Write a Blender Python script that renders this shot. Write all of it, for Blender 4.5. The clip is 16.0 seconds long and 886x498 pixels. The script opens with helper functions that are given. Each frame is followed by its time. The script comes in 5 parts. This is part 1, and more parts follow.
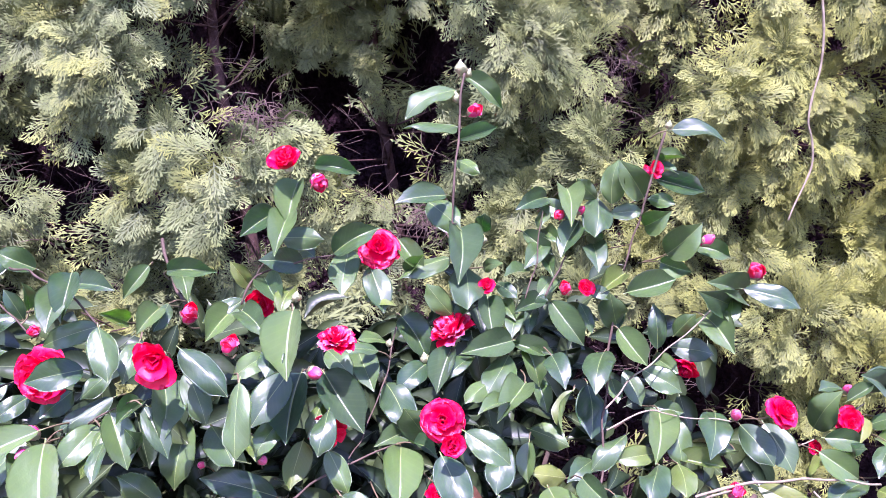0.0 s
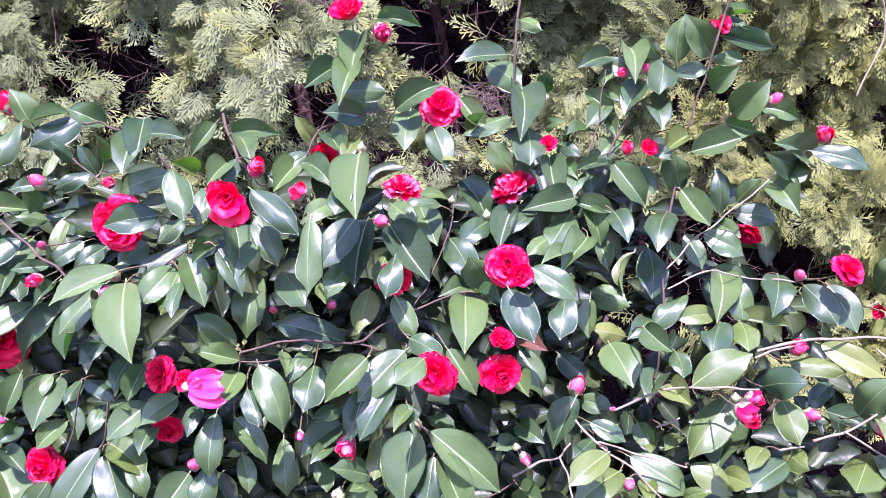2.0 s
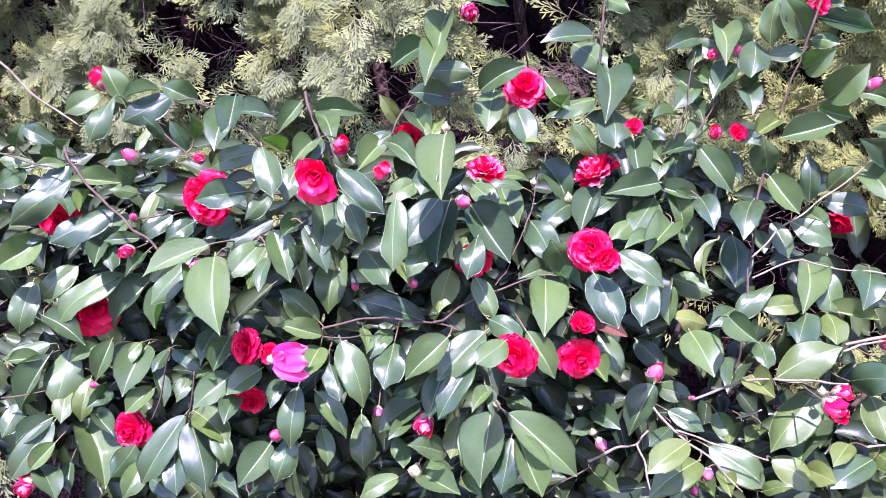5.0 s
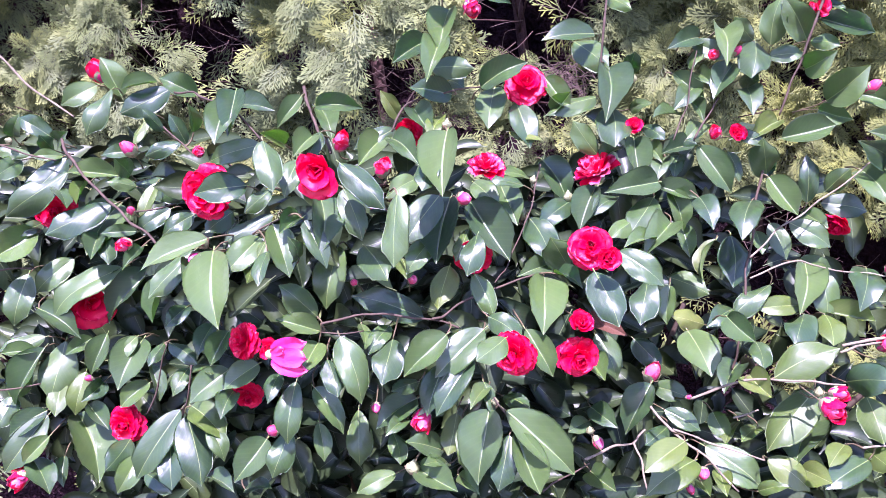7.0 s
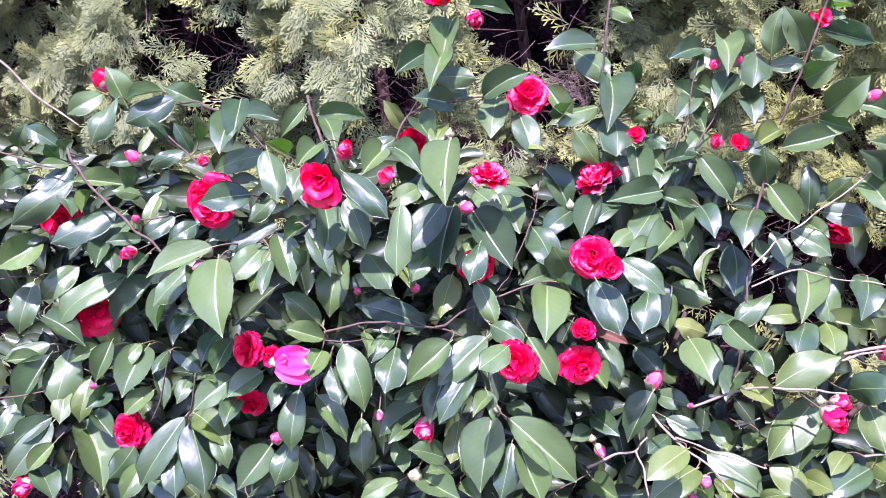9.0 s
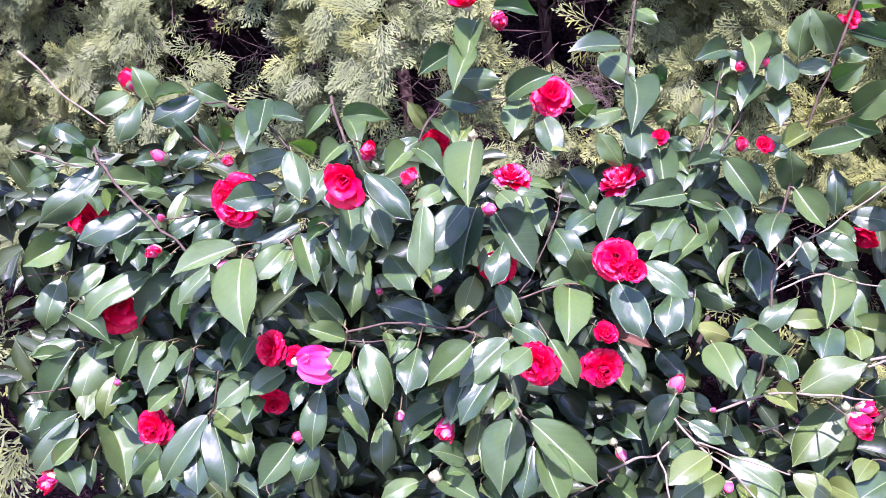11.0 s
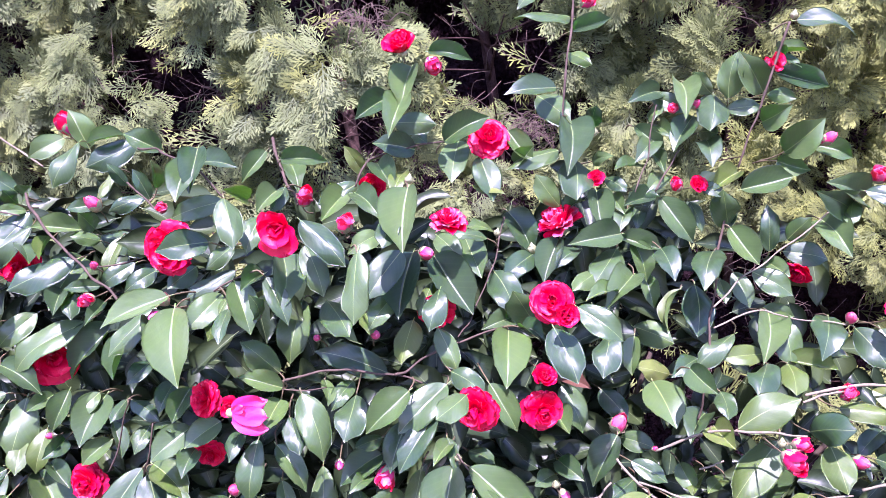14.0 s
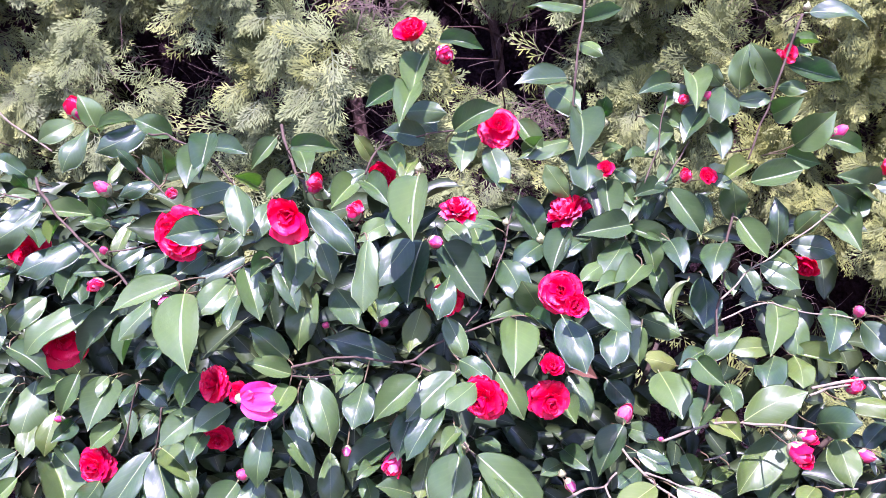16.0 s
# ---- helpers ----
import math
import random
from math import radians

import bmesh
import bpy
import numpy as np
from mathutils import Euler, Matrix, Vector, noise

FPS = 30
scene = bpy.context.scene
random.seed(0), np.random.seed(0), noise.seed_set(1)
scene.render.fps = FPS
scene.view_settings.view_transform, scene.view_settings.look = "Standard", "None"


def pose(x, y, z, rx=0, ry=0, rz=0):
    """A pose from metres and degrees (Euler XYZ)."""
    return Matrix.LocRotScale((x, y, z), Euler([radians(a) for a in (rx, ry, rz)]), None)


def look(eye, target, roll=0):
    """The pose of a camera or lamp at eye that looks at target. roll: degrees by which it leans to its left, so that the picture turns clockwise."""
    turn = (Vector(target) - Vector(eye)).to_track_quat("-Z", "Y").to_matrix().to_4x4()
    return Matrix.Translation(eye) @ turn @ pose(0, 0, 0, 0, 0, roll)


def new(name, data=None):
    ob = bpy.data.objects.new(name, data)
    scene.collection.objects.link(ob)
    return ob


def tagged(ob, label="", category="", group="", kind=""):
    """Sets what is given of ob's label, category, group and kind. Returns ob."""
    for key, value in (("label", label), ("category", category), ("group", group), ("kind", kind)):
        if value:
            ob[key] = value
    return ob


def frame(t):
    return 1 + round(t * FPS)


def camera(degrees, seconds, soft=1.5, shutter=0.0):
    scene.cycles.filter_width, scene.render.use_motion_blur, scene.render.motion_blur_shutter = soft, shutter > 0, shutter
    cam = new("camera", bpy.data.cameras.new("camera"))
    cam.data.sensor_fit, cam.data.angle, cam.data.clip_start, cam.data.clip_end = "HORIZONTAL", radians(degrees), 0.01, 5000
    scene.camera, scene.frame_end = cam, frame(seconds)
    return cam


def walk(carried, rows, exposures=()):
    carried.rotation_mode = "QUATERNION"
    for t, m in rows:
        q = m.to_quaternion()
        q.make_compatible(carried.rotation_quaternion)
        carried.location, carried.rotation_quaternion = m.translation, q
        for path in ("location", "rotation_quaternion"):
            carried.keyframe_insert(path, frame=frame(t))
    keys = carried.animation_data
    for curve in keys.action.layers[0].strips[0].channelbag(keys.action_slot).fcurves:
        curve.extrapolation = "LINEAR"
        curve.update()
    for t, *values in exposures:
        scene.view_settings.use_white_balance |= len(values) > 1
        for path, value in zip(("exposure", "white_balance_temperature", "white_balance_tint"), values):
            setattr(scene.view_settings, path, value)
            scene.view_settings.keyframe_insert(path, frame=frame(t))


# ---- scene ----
cam = camera(56.36, 16.0, soft=0.75)
walk(cam, [
    (0.0, pose(0.0631, 0.0251, 1.5964, 82.052, 0, -7.467) @ pose(0, 0, 0, 0, 0, -0.379)),
    (0.5, pose(0.0654, 0.0237, 1.5776, 81.496, 0, -8.063) @ pose(0, 0, 0, 0, 0, -1.180)),
    (1.0, pose(0.0496, 0.0096, 1.5402, 79.969, 0, -8.069) @ pose(0, 0, 0, 0, 0, -0.456)),
    (1.5, pose(0.0272, 0.0067, 1.5023, 77.656, 0, -5.909) @ pose(0, 0, 0, 0, 0, -0.671)),
    (2.0, pose(0.0342, 0.0040, 1.4967, 76.943, 0, -4.213) @ pose(0, 0, 0, 0, 0, -1.203)),
    (2.5, pose(0.0226, 0.0067, 1.4948, 76.458, 0, -2.519) @ pose(0, 0, 0, 0, 0, -0.320)),
    (3.0, pose(0.0157, 0.0123, 1.4928, 76.116, 0, -1.922) @ pose(0, 0, 0, 0, 0, 0.191)),
    (3.5, pose(0.0094, 0.0003, 1.4963, 76.407, 0, -1.221) @ pose(0, 0, 0, 0, 0, 0.251)),
    (4.0, pose(0.0112, 0.0065, 1.4952, 75.687, 0, -0.956) @ pose(0, 0, 0, 0, 0, -0.047)),
    (4.5, pose(0.0134, 0.0066, 1.4967, 75.295, 0, -0.137) @ pose(0, 0, 0, 0, 0, -0.776)),
    (5.0, pose(0.0106, 0.0047, 1.4985, 75.654, 0, 0.382) @ pose(0, 0, 0, 0, 0, -0.802)),
    (5.2, pose(0.0075, 0.0058, 1.4982, 75.551, 0, 0.518) @ pose(0, 0, 0, 0, 0, -0.707)),
    (7.3, pose(0.0004, 0.0065, 1.4970, 75.473, 0, -0.217) @ pose(0, 0, 0, 0, 0, 0.035)),
    (7.5, pose(0.0021, 0.0024, 1.4980, 75.741, 0, -0.090) @ pose(0, 0, 0, 0, 0, -0.174)),
    (8.0, pose(0.0009, 0.0006, 1.4961, 75.744, 0, 0.531) @ pose(0, 0, 0, 0, 0, -0.168)),
    (8.5, pose(0.0021, 0.0005, 1.4950, 75.538, 0, 0.229) @ pose(0, 0, 0, 0, 0, -0.384)),
    (9.0, pose(0.0000, 0.0000, 1.5000, 76.003, 0, 0.001) @ pose(0, 0, 0, 0, 0, 0.003)),
    (9.5, pose(-0.0007, 0.0014, 1.4935, 75.874, 0, 0.934) @ pose(0, 0, 0, 0, 0, -0.351)),
    (9.7, pose(-0.0073, 0.0050, 1.4952, 75.742, 0, 1.363) @ pose(0, 0, 0, 0, 0, -0.172)),
    (11.8, pose(0.0140, -0.0028, 1.5072, 76.140, 0, 1.193) @ pose(0, 0, 0, 0, 0, 0.430)),
    (12.0, pose(0.0220, 0.0020, 1.5103, 75.753, 0, -0.235) @ pose(0, 0, 0, 0, 0, 0.100)),
    (12.5, pose(0.0330, 0.0052, 1.5215, 76.816, 0, -2.319) @ pose(0, 0, 0, 0, 0, -0.331)),
    (13.0, pose(0.0276, 0.0039, 1.5238, 77.661, 0, -1.765) @ pose(0, 0, 0, 0, 0, -0.220)),
    (13.5, pose(0.0290, 0.0060, 1.5207, 78.083, 0, -1.420) @ pose(0, 0, 0, 0, 0, -0.482)),
    (14.0, pose(0.0265, 0.0084, 1.5196, 78.092, 0, -1.453) @ pose(0, 0, 0, 0, 0, -0.170)),
    (14.5, pose(0.0281, 0.0072, 1.5199, 78.050, 0, -1.547) @ pose(0, 0, 0, 0, 0, -0.333)),
    (15.0, pose(0.0263, 0.0065, 1.5193, 77.938, 0, -1.484) @ pose(0, 0, 0, 0, 0, -0.044)),
    (15.5, pose(0.0223, 0.0063, 1.5184, 77.637, 0, -1.409) @ pose(0, 0, 0, 0, 0, 0.321)),
    (16.0, pose(0.0191, 0.0064, 1.5195, 77.349, 0, -1.188) @ pose(0, 0, 0, 0, 0, 0.445)),
], exposures=[(0.0, 1.96, 5480, 59)])

# ---- light ----
SUN_AZ, SUN_EL = -8.0, 61.0    # degrees: bearing of the sun from straight behind the camera, to its right; height
world = bpy.data.worlds.new("sky")
scene.world = world
world.use_nodes = True
wn = world.node_tree
sky = wn.nodes.new("ShaderNodeTexSky")
sky.sky_type = "NISHITA"
sky.sun_disc = False
sky.dust_density = 0.8
sky.sun_elevation = radians(SUN_EL)
sun_dir = Vector((math.sin(radians(SUN_AZ)) * math.cos(radians(SUN_EL)),
                  -math.cos(radians(SUN_AZ)) * math.cos(radians(SUN_EL)), math.sin(radians(SUN_EL))))
sky.sun_rotation = math.atan2(sun_dir.x, sun_dir.y)
wn.nodes["Background"].inputs["Strength"].default_value = 0.128
wn.links.new(sky.outputs[0], wn.nodes["Background"].inputs["Color"])
lamp = bpy.data.lights.new("sun", "SUN")
lamp.energy, lamp.angle, lamp.color = 4.45, radians(0.55), (1.0, 0.96, 0.90)
sun = new("sun", lamp)
sun.matrix_world = look(sun_dir * 20, (0, 0, 0))


# ---- materials ----
class Nodes:
    """A small wrapper for building node materials."""

    def __init__(self, name):
        self.mat = bpy.data.materials.new(name)
        self.mat.use_nodes = True
        self.tree = self.mat.node_tree
        self.bsdf = self.tree.nodes["Principled BSDF"]

    def add(self, kind, **values):
        node = self.tree.nodes.new("ShaderNode" + kind)
        for key, value in values.items():
            if key == "op":
                node.operation = value
            elif key == "blend":
                node.blend_type = value
            else:
                node.inputs[int(key[1:]) if key[0] == "i" and key[1:].isdigit() else key].default_value = value
        return node

    def link(self, a, b):
        self.tree.links.new(a, b)

    def math(self, op, a, b=0.0, c=0.0):
        node = self.add("Math", op=op)
        for n, v in enumerate((a, b, c)):
            if isinstance(v, (int, float)):
                node.inputs[n].default_value = v
            else:
                self.link(v, node.inputs[n])
        return node.outputs[0]

    def mix(self, fac, a, b, blend="MIX"):
        node = self.tree.nodes.new("ShaderNodeMix")
        node.data_type, node.blend_type = "RGBA", blend
        for n, v in ((0, fac), (6, a), (7, b)):
            if isinstance(v, (int, float)):
                node.inputs[n].default_value = v
            elif isinstance(v, tuple):
                node.inputs[n].default_value = (*v, 1)
            else:
                self.link(v, node.inputs[n])
        return node.outputs[2]

    def noise(self, scale, detail=3.0, where="Object"):
        tc = self.add("TexCoord")
        node = self.add("TexNoise")
        node.inputs["Scale"].default_value, node.inputs["Detail"].default_value = scale, detail
        self.link(tc.outputs[where], node.inputs["Vector"])
        return node.outputs[0]

    def ramp(self, value, lo, hi):
        node = self.add("MapRange")
        self.link(value, node.inputs[0])
        node.inputs[1].default_value, node.inputs[2].default_value = lo, hi
        return node.outputs[0]

    def bump(self, height, strength, distance):
        node = self.add("Bump")
        node.inputs["Strength"].default_value, node.inputs["Distance"].default_value = strength, distance
        self.link(height, node.inputs["Height"])
        self.link(node.outputs[0], self.bsdf.inputs["Normal"])

    def set(self, **values):
        for key, value in values.items():
            socket = self.bsdf.inputs[key.replace("_", " ")]
            if isinstance(value, tuple):
                socket.default_value = (*value, 1) if socket.type == "RGBA" else value
            elif isinstance(value, (int, float)):
                socket.default_value = value
            else:
                self.link(value, socket)


def leaf_material(name, low, high, rib, rough, random_source, gloss=0.5, size=1.0):
    """Leaf blade: pale midrib and faint side veins along the blade's own map, blotches and fine grain."""
    m = Nodes(name)
    uv = m.add("UVMap")
    sep = m.add("SeparateXYZ")
    m.link(uv.outputs[0], sep.inputs[0])
    across = m.math("ABSOLUTE", m.math("SUBTRACT", sep.outputs[0], 0.5))
    along = sep.outputs[1]
    info = m.add("ObjectInfo").outputs["Random"] if random_source == "object" else m.add("NewGeometry").outputs["Random Per Island"]
    blot = m.noise(2.4 / size, 2.0)
    tone = m.math("ADD", m.math("MULTIPLY", m.math("POWER", info, 1.4), 0.85), m.math("MULTIPLY", m.ramp(blot, 0.3, 0.7), 0.22))
    base = m.mix(tone, low, high)
    width = m.math("SUBTRACT", 0.020, m.math("MULTIPLY", along, 0.013))
    ribmask = m.math("SUBTRACT", 1.0, m.math("SMOOTH_MIN", m.math("DIVIDE", across, width), 1.0, 0.3))
    ribmask = m.math("MAXIMUM", ribmask, 0.0)
    vein = m.math("SINE", m.math("MULTIPLY", m.math("SUBTRACT", along, m.math("MULTIPLY", across, 0.7)), 62.0))
    veinmask = m.math("POWER", m.ramp(vein, 0.0, 1.0), 3.0)
    base = m.mix(m.math("MULTIPLY", veinmask, 0.025), base, rib)
    base = m.mix(m.math("MULTIPLY", ribmask, 0.66), base, rib)
    grain = m.noise(34.0 / size, 2.0)
    height = m.math("ADD", m.math("MULTIPLY", grain, 0.055), m.math("ADD", m.math("MULTIPLY", veinmask, -0.015), m.math("MULTIPLY", blot, 1.0)))
    m.bump(height, 0.32, 0.0055)
    spread = m.math("MULTIPLY", m.math("FRACT", m.math("MULTIPLY", info, 7.31)), 0.20)
    m.set(Base_Color=base, Roughness=m.math("ADD", m.math("ADD", rough, spread), m.math("MULTIPLY", grain, 0.08)), Specular_IOR_Level=gloss)
    if random_source == "object":
        m.set(Subsurface_Weight=0.30, Subsurface_Radius=(0.55, 1.0, 0.10), Subsurface_Scale=0.0012)
    return m.mat


LEAF = leaf_material("leaf_upper_side", (0.018, 0.046, 0.019), (0.074, 0.124, 0.032), (0.30, 0.36, 0.13), 0.26, "object", 0.58)
LEAF_FRESH = leaf_material("fresh_leaf", (0.052, 0.090, 0.018), (0.100, 0.134, 0.028), (0.34, 0.40, 0.15), 0.28, "object", 0.5)
LEAF_YELLOW = leaf_material("yellowing_leaf", (0.105, 0.135, 0.028), (0.20, 0.21, 0.055), (0.38, 0.40, 0.16), 0.36, "object", 0.4)
LEAF_UNDER = leaf_material("leaf_underside", (0.10, 0.17, 0.045), (0.16, 0.23, 0.06), (0.24, 0.32, 0.12), 0.42, "object", 0.35)
# darker copy of the leaf colours: the crown's inner shade is put into them
LEAF_INNER_SHADED = leaf_material("inner_leaf_shaded", (0.010, 0.022, 0.010), (0.040, 0.060, 0.017), (0.20, 0.26, 0.11), 0.25, "island", 0.36, 0.08)


def petal_material(name, deep, light, edge):
    """Petal: fine lengthwise veins, lighter towards the rim, soft sheen."""
    m = Nodes(name)
    uv = m.add("UVMap")
    sep = m.add("SeparateXYZ")
    m.link(uv.outputs[0], sep.inputs[0])
    info = m.add("ObjectInfo").outputs["Random"]
    wav = m.math("SINE", m.math("MULTIPLY", sep.outputs[0], 95.0))
    blot = m.noise(55.0, 3.0)
    base = m.mix(m.math("MULTIPLY", m.math("ADD", info, blot), 0.5), deep, light)
    base = m.mix(m.math("MULTIPLY", m.math("POWER", sep.outputs[1], 5.0), 0.5), base, edge)
    m.bump(m.math("ADD", m.math("MULTIPLY", wav, 0.07), blot), 0.3, 0.0012)
    m.set(Base_Color=base, Roughness=0.38, Specular_IOR_Level=0.32,
          Subsurface_Weight=0.25, Subsurface_Radius=(0.006, 0.0015, 0.002), Subsurface_Scale=0.5)
    return m.mat


PETAL = petal_material("petal_red", (0.68, 0.002, 0.022), (0.83, 0.004, 0.046), (0.86, 0.020, 0.085))
PETAL_PINK = petal_material("petal_pink", (0.84, 0.025, 0.18), (0.90, 0.08, 0.27), (0.92, 0.22, 0.42))
PETAL_BUD = petal_material("petal_bud", (0.72, 0.010, 0.10), (0.82, 0.06, 0.20), (0.88, 0.38, 0.46))
PETAL_PALE = petal_material("petal_pale_edge", (0.78, 0.04, 0.16), (0.82, 0.20, 0.32), (0.86, 0.46, 0.52))


def plain_material(name, a, b, scale, rough, relief=0.3, dist=0.002, gloss=0.3):
    m = Nodes(name)
    n1, n2 = m.noise(scale, 5.0), m.noise(scale * 7.3, 3.0)
    fac = m.ramp(m.math("ADD", m.math("MULTIPLY", n1, 0.65), m.math("MULTIPLY", n2, 0.35)), 0.36, 0.64)
    m.set(Base_Color=m.mix(fac, a, b), Roughness=rough, Specular_IOR_Level=gloss)
    m.bump(m.math("ADD", n1, m.math("MULTIPLY", n2, 0.6)), relief, dist)
    return m.mat


BARK = plain_material("twig_bark", (0.044, 0.029, 0.019), (0.105, 0.072, 0.048), 60, 0.75)
BARK_PALE = plain_material("pale_bark", (0.135, 0.108, 0.066), (0.29, 0.245, 0.165), 70, 0.75)
BARK_GREEN = plain_material("green_twig", (0.09, 0.085, 0.035), (0.18, 0.12, 0.07), 70, 0.6)
BRACT = plain_material("bud_scales", (0.21, 0.24, 0.09), (0.42, 0.42, 0.23), 90, 0.5)
BRACT_BROWN = plain_material("brown_bud_scales", (0.30, 0.20, 0.12), (0.50, 0.42, 0.26), 90, 0.55)
DEAD = plain_material("dead_leaf", (0.070, 0.028, 0.015), (0.135, 0.062, 0.034), 60, 0.6)
HEDGE_BARK = plain_material("hedge_bark", (0.040, 0.023, 0.020), (0.105, 0.062, 0.052), 40, 0.9, 0.4, 0.004, 0.05)
# dead brown taken almost to black: the hedge's inner shade is in this colour
HEDGE_CORE_SHADE = plain_material("hedge_inside_shade", (0.010, 0.006, 0.008), (0.040, 0.022, 0.026), 14, 1.0, 1.0, 0.06, 0.0)
DEAD_TWIG = plain_material("dry_hedge_twig", (0.070, 0.044, 0.034), (0.150, 0.104, 0.082), 80, 0.9)
SOIL = plain_material("soil", (0.026, 0.022, 0.012), (0.062, 0.050, 0.029), 6, 0.95, 0.7, 0.02)


def thuja_material():
    """Scale foliage: fresher and yellower at the tips, darker inside from age and painted shade, and every spray a
    little different.
    """
    m = Nodes("thuja_foliage")
    uv = m.add("UVMap")
    sep = m.add("SeparateXYZ")
    m.link(uv.outputs[0], sep.inputs[0])
    isl = m.math("FRACT", m.math("MULTIPLY", sep.outputs[0], 17.3))
    tc = m.add("TexCoord")
    big = m.noise(2.3, 2.0)
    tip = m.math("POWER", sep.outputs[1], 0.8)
    pos = m.add("SeparateXYZ")
    m.link(tc.outputs["Object"], pos.inputs[0])
    yel = m.ramp(m.math("ADD", pos.outputs[0], m.math("MULTIPLY", big, 0.9)), 0.75, 2.0)
    clump = m.noise(6.5, 2.0)
    yel = m.math("MAXIMUM", yel, m.math("MULTIPLY", m.ramp(clump, 0.50, 0.64), 0.55))
    green = m.mix(sep.outputs[0], (0.120, 0.154, 0.050), (0.208, 0.246, 0.074))
    gold = m.mix(sep.outputs[0], (0.232, 0.246, 0.040), (0.365, 0.372, 0.056))
    fresh = m.mix(yel, green, gold)
    # older inner growth, its green also darkened to carry shade between the sprays
    old_shaded = m.mix(isl, (0.038, 0.050, 0.024), (0.076, 0.094, 0.040))
    base = m.mix(m.math("MULTIPLY", tip, m.math("ADD", 0.6, m.math("MULTIPLY", isl, 0.4))), old_shaded, fresh)
    brown = m.math("MULTIPLY", m.math("GREATER_THAN", sep.outputs[0], 0.975), 0.75)
    base = m.mix(brown, base, (0.24, 0.13, 0.075))
    scales = m.noise(900.0, 1.0)
    m.bump(scales, 0.4, 0.0006)
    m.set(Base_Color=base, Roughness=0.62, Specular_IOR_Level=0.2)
    return m.mat


THUJA = thuja_material()


# ---- helpers for meshes ----
def part(name, data, parent, label="", kind=""):
    """Links a mesh (a bmesh or finished mesh data) as one object under a thing or a part."""
    ob = new(name, data)
    ob.parent = parent
    tagged(ob, label=label, kind=kind)
    return ob


def mesh_from(name, verts, faces, mats, uvs=None, face_mats=None, smooth=True):
    """Mesh data from arrays; uvs: one pair a vertex."""
    me = bpy.data.meshes.new(name)
    me.from_pydata([tuple(v) for v in verts], [], faces)
    for mat in mats:
        me.materials.append(mat)
    if uvs is not None:
        layer = me.uv_layers.new(name="UVMap")
        idx = np.empty(len(me.loops), dtype=np.int32)
        me.loops.foreach_get("vertex_index", idx)
        layer.data.foreach_set("uv", np.asarray(uvs, dtype=np.float32)[idx].ravel())
    if face_mats is not None:
        me.polygons.foreach_set("material_index", np.asarray(face_mats, dtype=np.int32))
    me.polygons.foreach_set("use_smooth", np.full(len(me.polygons), smooth))
    me.update()
    return me


def spline(points, steps=6):
    """A smooth line through the points (Catmull-Rom)."""
    p = [Vector(q) for q in points]
    p = [p[0] * 2 - p[1]] + p + [p[-1] * 2 - p[-2]]
    out = []
    for n in range(1, len(p) - 2):
        a, b, c, d = p[n - 1: n + 3]
        for k in range(steps):
            t = k / steps
            out.append(0.5 * (2 * b + (c - a) * t + (2 * a - 5 * b + 4 * c - d) * t * t + (3 * b - a - 3 * c + d) * t ** 3))
    out.append(p[-2])
    return out


def tube(line, r0, r1, sides=7, rng=None, knots=0.12):
    """Vertices and faces of a tapered, slightly knotty tube along a line."""
    verts, faces = [], []
    side = Vector((0.3, 0.8, 0.5))
    for n, q in enumerate(line):
        t = (line[min(n + 1, len(line) - 1)] - line[max(n - 1, 0)]).normalized()
        u = t.cross(side).normalized()
        w = t.cross(u)
        r = r0 + (r1 - r0) * n / (len(line) - 1)
        if rng:
            r *= 1 + knots * (rng.random() * 2 - 1) + (0.35 if n % 7 == 5 else 0) * knots * 2
        for s in range(sides):
            a = 2 * math.pi * s / sides
            verts.append(q + (u * math.cos(a) + w * math.sin(a)) * r)
    for n in range(len(line) - 1):
        for s in range(sides):
            a, b = n * sides + s, n * sides + (s + 1) % sides
            faces.append((a, b, b + sides, a + sides))
    faces.append(tuple(range(sides - 1, -1, -1)))
    faces.append(tuple(range(len(verts) - sides, len(verts))))
    return verts, faces


# ---- ground ----
def build_ground():
    n, size = 60, 60.0
    verts, faces = [], []
    for i in range(n + 1):
        for j in range(n + 1):
            u, v = i / n * 2 - 1, j / n * 2 - 1
            x, y = size * u * abs(u) ** 1.6, size * v * abs(v) ** 1.6
            verts.append((x, y, 0.05 * noise.noise(Vector((x * 1.3, y * 1.3, 0))) - 0.03))
    for i in range(n):
        for j in range(n):
            a = i * (n + 1) + j
            faces.append((a, a + n + 1, a + n + 2, a + 1))
    tagged(new("ground", mesh_from("ground", verts, faces, [SOIL])), "bare brown garden soil under the hedge", "ground", kind="structure")


build_ground()


